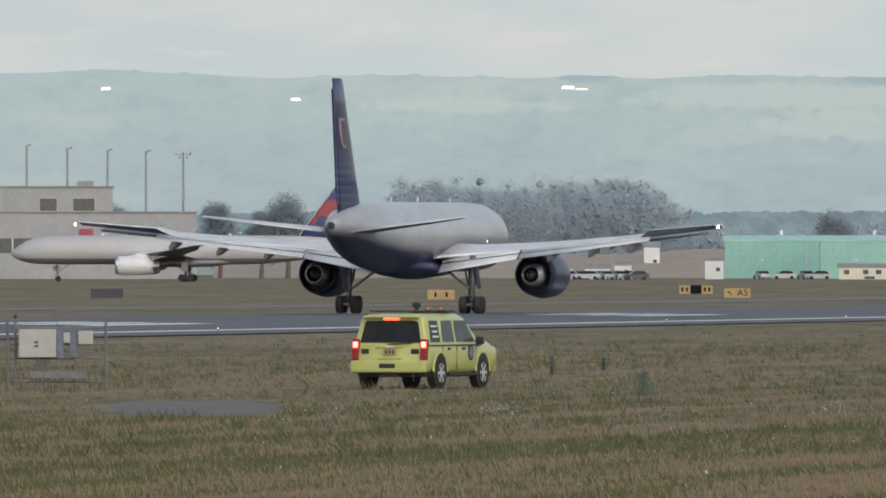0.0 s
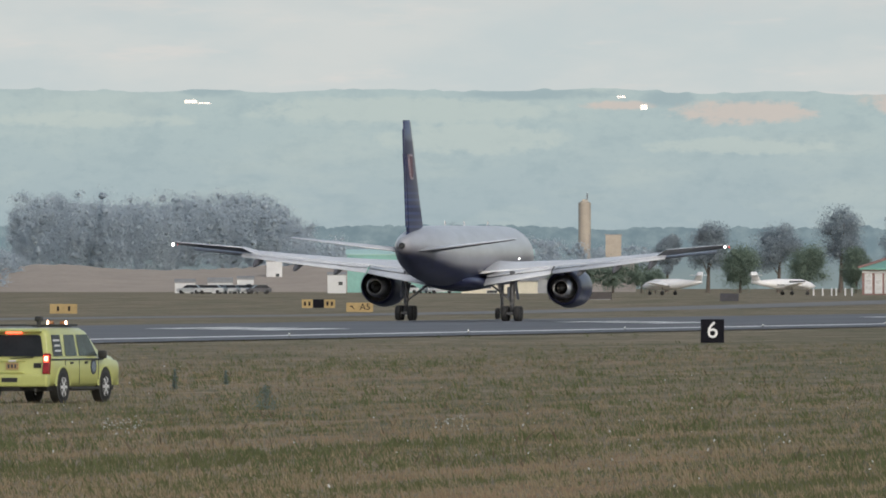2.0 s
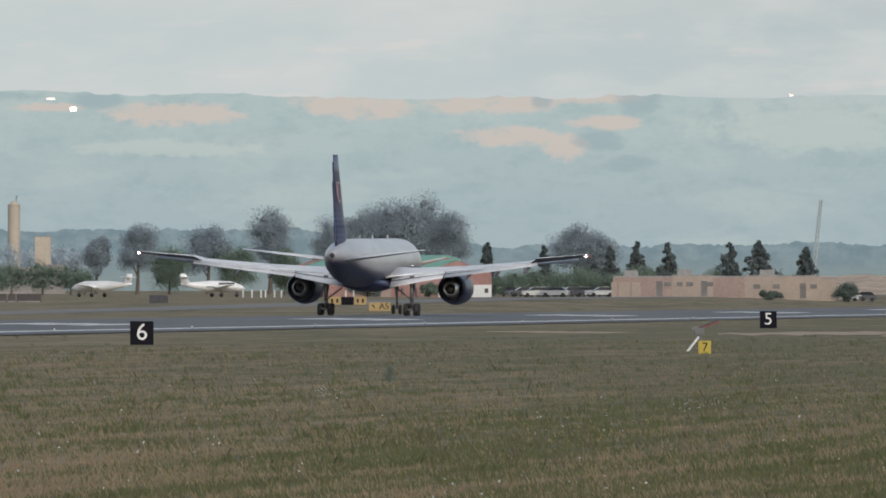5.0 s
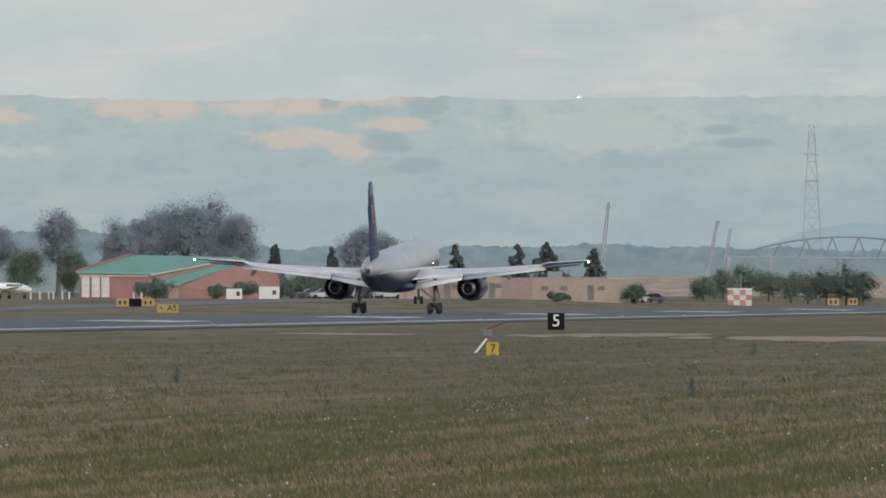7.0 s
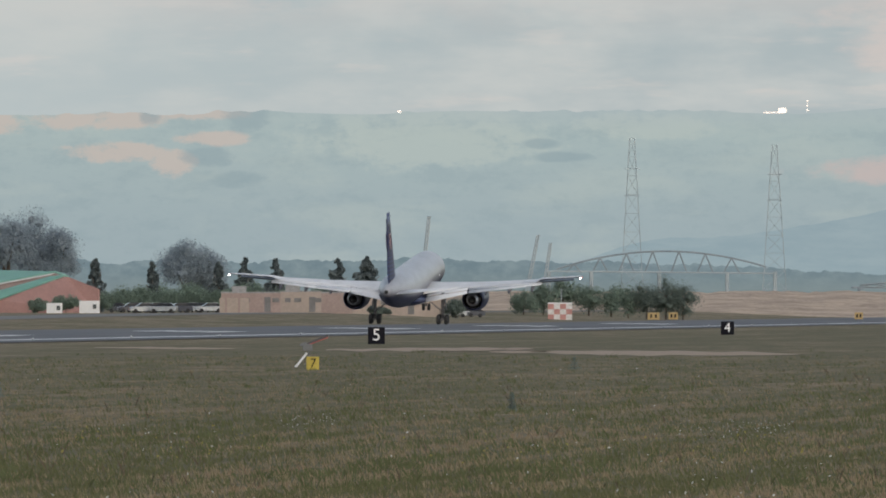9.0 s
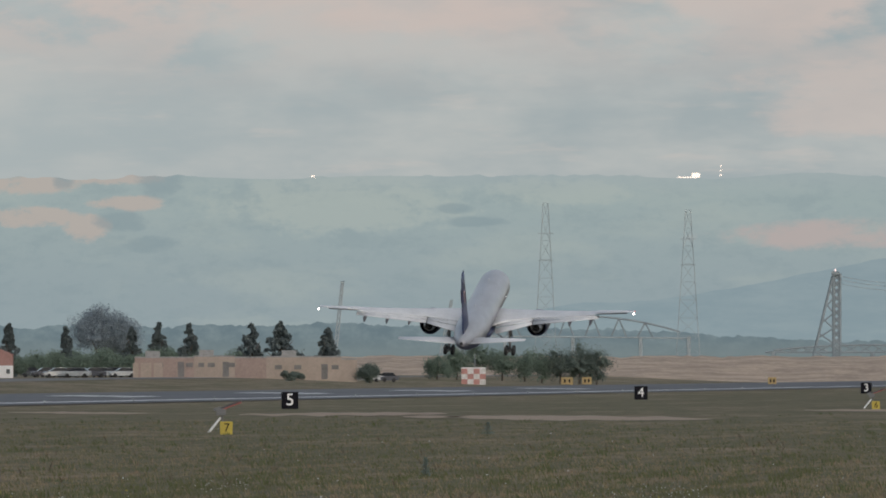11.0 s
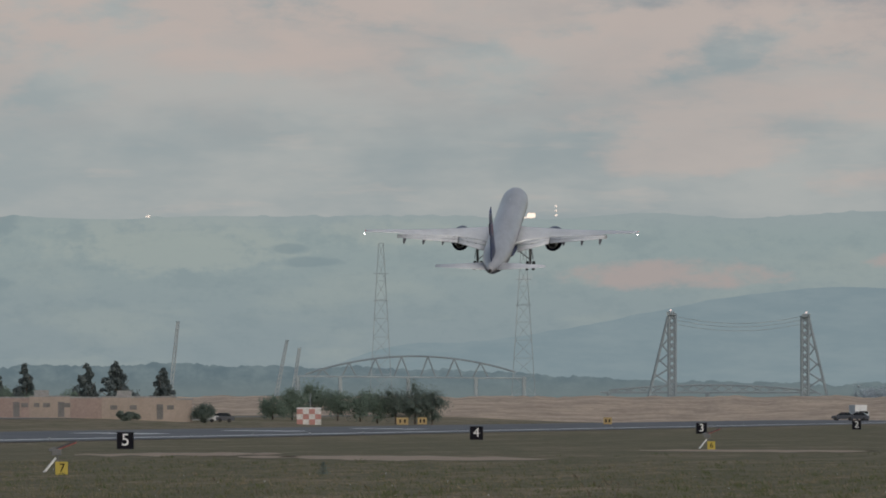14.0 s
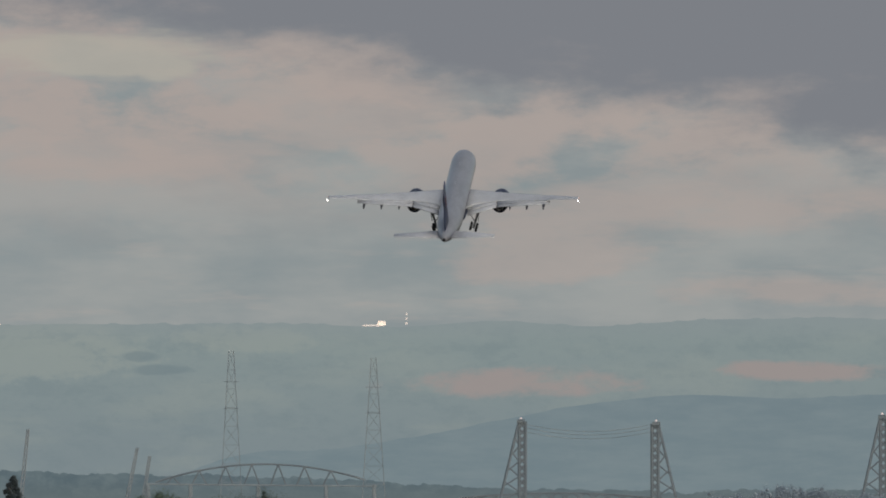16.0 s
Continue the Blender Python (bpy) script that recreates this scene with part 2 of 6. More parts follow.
def sky_colour(nt, u, v, uv):
    soft = noise_node(nt, uv, 2.6, 5, 0.55, (0.8, 2.2, 1))
    puff = noise_node(nt, uv, 5.5, 6, 0.6, (0.7, 1.6, 1))
    wisp = noise_node(nt, uv, 9.0, 4, 0.6, (0.35, 2.0, 1))
    low = mix_rgb(nt, step_node(nt, u, 0.2, 2.0), srgb(*SKY_LOW_L), srgb(*SKY_LOW_R))
    col = mix_rgb(nt, step_node(nt, soft, 0.38, 0.66), low, srgb(*SKY_HAZE))
    # warm lit cloud bank, its lower rim ragged, rising to the left
    edge = math_node(nt, "MULTIPLY_ADD", puff, 0.28, v)
    edge = math_node(nt, "MULTIPLY_ADD", soft, 0.20, edge)
    warm = math_node(nt, "MULTIPLY", step_node(nt, edge, 0.30, 0.08), step_node(nt, puff, 0.36, 0.58))
    col = mix_rgb(nt, math_node(nt, "MULTIPLY", warm, 0.85), col, srgb(*SKY_WARM))
    wisps = math_node(nt, "MULTIPLY", step_node(nt, wisp, 0.54, 0.72), step_node(nt, v, -0.2, 0.12))
    col = mix_rgb(nt, math_node(nt, "MULTIPLY", wisps, 0.5), col, srgb(*SKY_WISP))
    # grey rain cloud above, lower towards the right
    lid = math_node(nt, "MULTIPLY_ADD", u, -0.16, v)
    lid = math_node(nt, "MULTIPLY_ADD", puff, 0.30, lid)
    lid = math_node(nt, "MULTIPLY_ADD", soft, 0.25, lid)
    col = mix_rgb(nt, step_node(nt, lid, -0.26, -0.42), col, srgb(*SKY_LID))
    # pale torn gap in the rain cloud and warm rims below it
    ragged = math_node(nt, "MULTIPLY_ADD", wisp, 0.4, math_node(nt, "MULTIPLY", puff, 0.6))
    col = mix_rgb(nt, math_node(nt, "MULTIPLY", patches(nt, u, v, ragged, PALE_RIMS, 0.7), 0.75), col, srgb(*SKY_CREAM))
    return mix_rgb(nt, math_node(nt, "MULTIPLY", patches(nt, u, v, ragged, WARM_RIMS, 0.8), 0.6), col, srgb(*SKY_WARM))


SKY_LOW_L, SKY_LOW_R, SKY_HAZE = (196, 206, 207), (182, 194, 197), (208, 212, 210)
SKY_WARM, SKY_WISP, SKY_LID = (229, 213, 205), (224, 217, 211), (166, 170, 178)
SKY_CREAM = (233, 226, 212)
PALE_RIMS = ((1560, -308, 210, 36), (1700, -285, 60, 22))
WARM_RIMS = ((1990, -215, 190, 50), (1620, -120, 220, 46), (2770, 108, 190, 26), (2690, -40, 260, 40), (2330, 25, 180, 60))
sky_m = glow_mat("cloudy_sky", sky_colour)
arc("backdrop_sky", 4950, -2600, 4600, lambda u: -900, 520, sky_m, "overcast evening sky with warm lit clouds", 60, 8)


TAN_FIELDS = ((300, 203, 105, 20), (640, 186, 105, 24), (855, 180, 120, 20), (1035, 170, 90, 13), (890, 240, 85, 16), (1004, 262, 36, 22), (1075, 218, 60, 12), (85, 190, 60, 8))
PALE_FIELDS = ((1440, 214, 200, 46), (-300, 200, 260, 22), (-860, 215, 160, 14), (-180, 250, 140, 26), (330, 262, 160, 14), (1830, 196, 120, 22))
DARK_WOODS = ((1132, 165, 38, 36), (960, 166, 18, 22), (1058, 250, 38, 18), (1105, 290, 52, 13), (1650, 226, 30, 8), (1692, 250, 44, 8), (170, 178, 42, 14), (-60, 170, 120, 10), (-640, 160, 50, 14))
SLOPE_CLOUDS = ((2325, 272, 200, 24), (2800, 252, 150, 15))


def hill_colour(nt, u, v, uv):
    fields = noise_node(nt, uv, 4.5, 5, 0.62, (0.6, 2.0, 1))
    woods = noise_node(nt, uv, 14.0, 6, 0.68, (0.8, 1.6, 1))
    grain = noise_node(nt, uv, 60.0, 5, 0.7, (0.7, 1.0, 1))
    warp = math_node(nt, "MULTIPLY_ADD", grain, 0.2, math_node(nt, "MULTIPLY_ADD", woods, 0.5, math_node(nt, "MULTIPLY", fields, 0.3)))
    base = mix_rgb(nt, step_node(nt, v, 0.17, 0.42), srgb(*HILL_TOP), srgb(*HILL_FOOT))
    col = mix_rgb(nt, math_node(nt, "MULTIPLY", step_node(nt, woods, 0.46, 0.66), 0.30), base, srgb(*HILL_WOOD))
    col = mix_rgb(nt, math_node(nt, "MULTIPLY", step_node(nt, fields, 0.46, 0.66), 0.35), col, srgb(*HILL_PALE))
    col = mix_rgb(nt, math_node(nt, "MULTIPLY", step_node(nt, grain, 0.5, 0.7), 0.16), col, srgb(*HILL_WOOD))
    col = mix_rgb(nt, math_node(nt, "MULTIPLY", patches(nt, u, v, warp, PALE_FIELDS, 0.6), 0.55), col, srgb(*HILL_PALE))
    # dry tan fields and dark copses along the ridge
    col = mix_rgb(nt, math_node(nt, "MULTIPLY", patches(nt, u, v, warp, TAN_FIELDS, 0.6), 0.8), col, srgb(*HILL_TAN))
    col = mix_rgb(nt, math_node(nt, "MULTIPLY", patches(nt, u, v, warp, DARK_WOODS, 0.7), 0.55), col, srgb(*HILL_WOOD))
    # painted haze: the ridge's colour fades to the sky's towards the right
    ridge_haze = math_node(nt, "MULTIPLY", step_node(nt, v, 0.215, 0.15), step_node(nt, u, 0.9, 1.7))
    col = mix_rgb(nt, math_node(nt, "MULTIPLY", ridge_haze, 0.65), col, srgb(*SKY_LOW_R))
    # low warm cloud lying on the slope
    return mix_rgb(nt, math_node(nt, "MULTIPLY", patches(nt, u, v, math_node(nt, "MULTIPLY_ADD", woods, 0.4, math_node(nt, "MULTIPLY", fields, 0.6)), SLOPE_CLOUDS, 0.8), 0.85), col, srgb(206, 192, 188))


# slope colours with the blue-grey of distance haze painted in
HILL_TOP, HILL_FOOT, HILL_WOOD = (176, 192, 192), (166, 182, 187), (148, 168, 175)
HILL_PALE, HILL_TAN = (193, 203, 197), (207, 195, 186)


def ridge(seed, base, amp, fine):
    def top(u):
        n = noise.noise((u / 900, seed, 0)) * amp + noise.noise((u / 170, seed, 3)) * fine * 1.6
        n += max(0, noise.noise((u / 28, seed, 7))) * fine
        return base(u) - n
    return top


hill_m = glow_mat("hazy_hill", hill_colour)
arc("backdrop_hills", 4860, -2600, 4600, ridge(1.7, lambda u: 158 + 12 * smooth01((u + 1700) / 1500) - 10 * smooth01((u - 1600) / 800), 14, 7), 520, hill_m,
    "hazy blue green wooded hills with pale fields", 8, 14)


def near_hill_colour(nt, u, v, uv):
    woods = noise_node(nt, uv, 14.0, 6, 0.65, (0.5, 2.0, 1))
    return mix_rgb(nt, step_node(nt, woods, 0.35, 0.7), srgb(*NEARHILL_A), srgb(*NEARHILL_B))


# the foothill's blues hold its haze as painted colour
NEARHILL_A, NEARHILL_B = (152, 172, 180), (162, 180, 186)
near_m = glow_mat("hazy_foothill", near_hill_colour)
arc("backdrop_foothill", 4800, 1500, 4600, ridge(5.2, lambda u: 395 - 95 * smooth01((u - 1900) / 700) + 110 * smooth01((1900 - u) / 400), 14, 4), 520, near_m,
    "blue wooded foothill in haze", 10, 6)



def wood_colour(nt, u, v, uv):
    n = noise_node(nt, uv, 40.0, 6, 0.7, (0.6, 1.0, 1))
    # haze put into the colour: blue-grey crowns, paler towards the foot
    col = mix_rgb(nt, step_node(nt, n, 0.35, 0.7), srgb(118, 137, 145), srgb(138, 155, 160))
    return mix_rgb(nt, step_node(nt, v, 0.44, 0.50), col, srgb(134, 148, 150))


def treeline(u):
    t = 408 + 27 * smooth01((u - 380) / 500) + 30 * smooth01((u - 1750) / 650) + 3 * math.sin(u / 130)
    return t - 7 * abs(noise.noise((u / 22, 1.5, 0))) - 6 * noise.noise((u / 75, 8.5, 0)) - 3 * noise.noise((u / 7, 4.0, 0))


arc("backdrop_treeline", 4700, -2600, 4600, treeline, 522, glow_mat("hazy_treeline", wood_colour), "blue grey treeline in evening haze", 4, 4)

# ---- airliner ----
NAVY, GREYP = (0.018, 0.022, 0.06), (0.355, 0.365, 0.395)
hull_m, nt, b = nodes_of("grey_and_navy_paint")
co = obj_coord(nt)
sep = nt.nodes.new("ShaderNodeSeparateXYZ")
nt.links.new(co, sep.inputs[0])
dirt = noise_node(nt, co, 0.7, 5, 0.65, (1, 0.3, 1))
streak = noise_node(nt, co, 4.0, 4, 0.6, (1, 0.08, 1))
# the navy sweeps up a little towards the tail cone
line = math_node(nt, "MULTIPLY_ADD", step_node(nt, sep.outputs[1], -10.0, -23.0), -0.9, sep.outputs[2])
up = mix_rgb(nt, step_node(nt, dirt, 0.3, 0.7), tint(GREYP, 0.86), tint(GREYP, 1.1))
lo = mix_rgb(nt, step_node(nt, streak, 0.3, 0.7), tint(NAVY, 0.8), tint(NAVY, 1.4))
col = mix_rgb(nt, step_node(nt, line, 4.75, 3.55), up, (0.15, 0.145, 0.165, 1))
col = mix_rgb(nt, step_node(nt, line, 3.95, 3.45), col, lo)
nt.links.new(col, b.inputs["Base Color"])
b.inputs["Roughness"].default_value = 0.32
navy = rough_mat("navy_paint", NAVY, 0.35, scale=1.0, vary=0.3)
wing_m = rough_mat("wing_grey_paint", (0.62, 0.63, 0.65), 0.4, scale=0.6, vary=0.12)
# darker wing grey: the shade below wings and tailplanes is painted in
wing_under_shade = rough_mat("wing_underside_shade", (0.10, 0.10, 0.11), 0.45, scale=0.6, vary=0.2)
metal = rough_mat("bare_metal", (0.62, 0.62, 0.63), 0.35, 0.9, scale=2.0, vary=0.15)
dark_metal = rough_mat("dark_exhaust_metal", (0.12, 0.115, 0.11), 0.45, 0.8, scale=3.0, vary=0.3)
strut_m = rough_mat("gear_strut_grey", (0.14, 0.14, 0.145), 0.5, 0.3, scale=4.0)
rubber = rough_mat("black_rubber", (0.018, 0.018, 0.019), 0.8, scale=8.0, vary=0.3)
fan_dark = rough_mat("dark_duct", (0.02, 0.02, 0.022), 0.6, scale=3.0)
strobe = lamp_mat("strobe_light", (1.0, 0.93, 0.88), 14.0)
red_lamp = lamp_mat("red_nav_light", (1.0, 0.12, 0.08), 1.0)
fin_m, nt, b = nodes_of("navy_striped_fin")
sep = nt.nodes.new("ShaderNodeSeparateXYZ")
nt.links.new(obj_coord(nt), sep.inputs[0])
wave = math_node(nt, "SINE", math_node(nt, "MULTIPLY", sep.outputs[2], 14.0))
stripes = math_node(nt, "MULTIPLY", step_node(nt, wave, 0.2, 0.6), step_node(nt, sep.outputs[2], 9.6, 8.0))
nt.links.new(mix_rgb(nt, stripes, (0.02, 0.026, 0.085, 1), (0.045, 0.07, 0.19, 1)), b.inputs["Base Color"])
b.inputs["Roughness"].default_value = 0.35
emblem_red = rough_mat("emblem_red", (0.12, 0.05, 0.075), 0.5, scale=2.0)
emblem_white = rough_mat("emblem_white", (0.36, 0.30, 0.34), 0.5, scale=2.0)


def ring_y(y, zc, w, h, n=36):
    return [(w * math.cos(2 * math.pi * i / n), y, zc + h * math.sin(2 * math.pi * i / n)) for i in range(n)]


def foil(x, le, chord, z, thick, twist=0.0, n=10):
    """Closed aerofoil section in the plane of x, leading edge at y = le."""
    pts = []
    for i in range(2 * n):
        k = i / n if i < n else 2 - i / n
        t = 5 * thick * chord * (0.2969 * math.sqrt(max(k, 0)) - 0.126 * k - 0.3516 * k * k + 0.2843 * k ** 3 - 0.1036 * k ** 4)
        camber = 0.02 * chord * math.sin(math.pi * k)
        zz = camber + (t if i < n else -t)
        pts.append((x, le - k * chord, z + zz - math.tan(radians(twist)) * k * chord))
    return pts


def foil_upright(z, le, chord, thick, n=8):
    return [(p[2], p[1], z) for p in foil(0, le, chord, 0, thick, 0, n)]


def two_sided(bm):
    """Second material, with the underside's shade in its colour, on faces that look down."""
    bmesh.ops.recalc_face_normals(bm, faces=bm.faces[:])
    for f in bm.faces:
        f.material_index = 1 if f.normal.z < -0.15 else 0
    return bm


def mirror_x(rings):
    return [[(-x, y, z) for x, y, z in r] for r in rings]


def wing_z(x):
    return 3.48 + 0.076 * (x - 1.8) + 0.0011 * (x - 1.8) ** 2


def wing_le(x):
    return 9.75 - 0.645 * x


def wing_chord(x):
    return 11.3 - (11.3 - 5.35) * x / 6.6 if x < 6.6 else 5.35 - (5.35 - 1.75) * (x - 6.6) / 12.4


def airliner(m, hull, fin_paint, nacelle_paint, label, flaps=True, emblem=True):
    plane = thing("airliner", m, label, "aeroplane")
    wings, legs = [], []
    sec = [(25.0, 3.95, 0.05, 0.05), (24.6, 3.95, 0.55, 0.5), (23.9, 4.05, 1.0, 0.98), (22.8, 4.2, 1.45, 1.5), (21.4, 4.36, 1.74, 1.85), (19.6, 4.43, 1.87, 2.0),
           (16.5, 4.45, 1.9, 2.04), (-8.0, 4.45, 1.9, 2.04), (-11.0, 4.50, 1.87, 1.98), (-14.0, 4.62, 1.77, 1.84), (-17.0, 4.79, 1.52, 1.60),
           (-20.0, 4.95, 1.10, 1.18), (-22.4, 5.08, 0.62, 0.68), (-23.5, 5.13, 0.32, 0.35)]
    fus = part("fuselage", loft([ring_y(*s) for s in sec]), hull, plane, smooth=True)
    part("exhaust_cone", tube((0, -23.5, 5.13), (0, -23.75, 5.14), 0.22, 0.19, 12), fan_dark, fus, "dark auxiliary exhaust")
    part("belly_fairing", loft([ring_y(y, z, w, h, 20) for y, z, w, h in ((7.5, 2.75, 0.6, 0.35), (5, 2.65, 1.75, 0.55), (0, 2.6, 1.95, 0.62), (-4, 2.7, 1.75, 0.55), (-7, 2.85, 0.6, 0.3))]),
         hull, fus, smooth=True)
    for y in (12, 2, -6):
        part("antenna_blade", box(0, y, 6.58, 0.04, 0.45, 0.4), wing_m, fus)
    # fin
    fin_rings = [foil_upright(z, -15.2 + (z - 5.9) * -0.74, 6.6 - (z - 5.9) * 0.52, 0.06) for z in (5.6, 8.0, 10.0, 12.0, 13.5)]
    fin = part("fin", loft(fin_rings), fin_paint, plane, "tall swept tail fin", smooth=True)
    part("rudder", loft([[(s * 0.05, -15.2 + (z - 5.9) * -0.74 - (6.6 - (z - 5.9) * 0.52) * 0.99 + a, z) for s, a in ((-1, 0.25), (1, 0.25), (1, -0.12), (-1, -0.12))] for z in (6.4, 12.9)]),
         fin_paint, fin)
    part("leading_edge", loft([foil_upright(z, -15.15 + (z - 5.9) * -0.74, 0.3, 0.42, 4) for z in (6.2, 13.45)]), metal, fin, "bare metal edge")
    if emblem:
        for s in (1, -1):
            zc, yc = 10.4, -15.2 - 4.45 * 0.74 - 2.7
            outl = [(-0.62, 0.85), (0.62, 0.85), (0.62, -0.45), (0.38, -0.85), (-0.38, -0.85), (-0.62, -0.45)]
            for k, mm, off, nm in ((1.0, emblem_white, 0.235, "emblem_border"), (0.82, emblem_red, 0.25, "emblem_shield")):
                part(nm, loft([[(s * o, yc + a * k - 0.74 * bb * k * 0.6, zc + bb * k) for a, bb in outl] for o in (0.1, off)]), mm, fin, "plain shield shape")
    # tailplanes and wings
    for s in (1, -1):
        rings = [foil(x, -17.2 - (x - 0.6) * 0.72, 4.4 - (x - 0.6) * 0.42, 4.72 + (x - 0.6) * 0.125, 0.08, 0.0) for x in (0.6, 3.5, 7.55)]
        part("tailplane", two_sided(loft(rings if s > 0 else mirror_x(rings))), [wing_m, wing_under_shade], plane, smooth=True)
        xs_ = (1.2, 3.0, 5.0, 6.6, 9.0, 12.0, 13.9, 14.6, 18.2, 18.95)
        rings = [foil(x, wing_le(x), wing_chord(x) * (0.80 if 1.5 < x < 14.5 and flaps else 1.0), wing_z(x), 0.12 if x < 7 else 0.10, 1.5 if x < 14.0 else -5.0) for x in xs_]
        wing = part("wing", two_sided(loft(rings if s > 0 else mirror_x(rings))), [wing_m, wing_under_shade], plane, smooth=True)
        wings.append((s, wing))
        if flaps:
            for x0, x1, nm in ((1.95, 6.3, "inner_flap"), (6.42, 14.6, "outer_flap")):
                for k0, c, drop, ang in ((0.785, 0.14, 0.05, 10), (0.915, 0.14, 0.27, 20)):
                    rings = [foil(x, wing_le(x) - k0 * wing_chord(x), c * wing_chord(x) * 1.05, wing_z(x) - 0.02 * wing_chord(x) * k0 * 1.3 - drop * wing_chord(x) / 7.0, 0.13, ang, 6) for x in (x0, (x0 + x1) / 2, x1)]
                    part(nm, loft(rings if s > 0 else mirror_x(rings)), wing_m, wing, "extended flap panel", smooth=True)
            for x in (3.9, 8.4, 11.0, 13.6):
                c = wing_chord(x)
                y = wing_le(x) - 0.78 * c
                part("flap_track_fairing", loft([[(s * (x + p[0]), p[1], p[2]) for p in ring_y(y + a, wing_z(x) - 0.42 - dz, 0.03 + w * 0.2, 0.03 + w * 0.26, 10)]
                                                 for a, w, dz in ((1.6, 0, -0.1), (0.8, 0.8, 0), (-0.4, 1, 0.12), (-1.5, 0.6, 0.35), (-2.1, 0, 0.5))]), wing_under_shade, wing, smooth=True)
            rings = [foil(x, wing_le(x) + 0.35, 0.16 * wing_chord(x) + 0.25, wing_z(x) - 0.12, 0.16, 20, 5) for x in (2.6, 6.0)]
            part("slat", loft(rings if s > 0 else mirror_x(rings)), metal, wing)
            rings = [foil(x, wing_le(x) + 0.3, 0.16 * wing_chord(x) + 0.2, wing_z(x) - 0.1, 0.16, 20, 5) for x in (7.2, 18.0)]
            part("slat", loft(rings if s > 0 else mirror_x(rings)), metal, wing)
        part("strobe_light", ball((s * 18.98, wing_le(18.95) - 2.2, wing_z(18.95) + 0.02), 0.105, squash=(0.7, 1.3, 0.8)), strobe, wing, "bright white wingtip light", smooth=True)
        part("nav_light", ball((s * 19.0, wing_le(18.95) - 0.35, wing_z(18.95)), 0.05), red_lamp, wing, smooth=True)
        # engine: cowl, duct, core and plug
        ex, ez = 6.45, 2.28
        yy = 9.6

        def er(y, r, n=28):
            return [(s * ex + r * math.cos(2 * math.pi * i / n), y, ez + r * math.sin(2 * math.pi * i / n)) for i in range(n)]
        eng = part("engine_cowl", loft([er(yy, 1.12), er(yy + 0.05, 1.2), er(yy - 0.6, 1.36), er(yy - 2.2, 1.40), er(yy - 4.4, 1.24), er(yy - 5.2, 1.10), er(yy - 5.2, 1.05), er(yy - 4.0, 1.03)], caps=False),
                   nacelle_paint, plane, "navy engine nacelle", smooth=True)
        part("bypass_duct", loft([er(yy - 4.0, 1.03), er(yy - 3.9, 0.4)], caps=True), fan_dark, eng)
        part("core_nozzle", loft([er(yy - 3.9, 0.78), er(yy - 5.0, 0.74), er(yy - 6.1, 0.52), er(yy - 6.1, 0.47), er(yy - 5.4, 0.45)], caps=False), metal, eng, "metal core nozzle", smooth=True)
        part("exhaust_plug", loft([er(yy - 5.2, 0.42), er(yy - 6.0, 0.26), er(yy - 6.6, 0.03)]), dark_metal, eng, smooth=True)
        part("inlet_lip", loft([er(yy + 0.06, 1.13), er(yy + 0.1, 1.2), er(yy - 0.25, 1.29), er(yy - 0.25, 1.1)], caps=False), metal, eng, smooth=True)
        part("fan", loft([er(yy - 0.9, 1.12), er(yy - 0.95, 0.1)]), fan_dark, eng)
        part("pylon", loft([[(s * ex + a * 0.17, y, z) for a, y, z in ((-1, yy - 1.0, 3.5), (1, yy - 1.0, 3.5), (1, yy - 5.4, 3.1), (-1, yy - 5.4, 3.1))],
                            [(s * ex + a * 0.17, y, z) for a, y, z in ((-1, yy - 3.2, 3.95), (1, yy - 3.2, 3.95), (1, yy - 7.2, 3.55), (-1, yy - 7.2, 3.55))]]), nacelle_paint, eng)
        # main gear
        gx = s * 3.66
        bm = tube((gx, 0.0, 0.6), (gx, 0.1, 3.4), 0.15, 0.19, 12)
        gear = part("main_gear_strut", bm, strut_m, plane, "grey landing gear strut", smooth=True)
        legs.append((s, gear))
        part("side_brace", tube((gx - s * 0.05, 0.1, 1.35), (gx - s * 1.6, 0.3, 2.55), 0.07, seg=8), strut_m, gear)
        part("drag_brace", tube((gx, 0.05, 1.3), (gx, 1.9, 2.7), 0.07, seg=8), strut_m, gear)
        part("torque_link", box(gx, -0.25, 0.95, 0.14, 0.4, 0.5, 0.03, (25, 0, 0)), strut_m, gear)
        part("gear_door", box(gx + s * 0.3, 0.2, 2.1, 0.05, 0.9, 1.25, 0.02, (0, s * -8, 0)), hull, gear)
        part("bogie_beam", tube((gx, -0.62, 0.52), (gx, 0.62, 0.52), 0.12, seg=10), strut_m, gear)
        for dy in (-0.57, 0.57):
            part("axle", tube((gx - 0.5, dy, 0.52), (gx + 0.5, dy, 0.52), 0.07, seg=8), strut_m, gear)
            for dx in (-0.43, 0.43):
                wh = part("wheel", bm_wheel(gx + dx, dy, 0.52, 0.52, 0.37), rubber, gear, smooth=True)
                part("hub", tube((gx + dx - 0.14, dy, 0.52), (gx + dx + 0.14, dy, 0.52), 0.22, seg=14), strut_m, wh)
    ng = part("nose_gear_strut", tube((0, 18.3, 0.45), (0, 18.5, 2.6), 0.1, 0.13, 10), strut_m, plane, smooth=True)
    for dx in (-0.3, 0.3):
        part("wheel", bm_wheel(dx, 18.3, 0.4, 0.4, 0.27), rubber, ng, smooth=True)
    part("nose_gear_door", box(0.42, 18.6, 1.9, 0.04, 1.0, 0.7, 0.02), hull, ng)
    part("drag_brace", tube((0, 18.35, 1.2), (0, 16.9, 2.4), 0.06, seg=8), strut_m, ng)
    part("cabin_light", ball((1.87, 14.0, 4.2), 0.045), strobe, fus, "small bright white lamp")
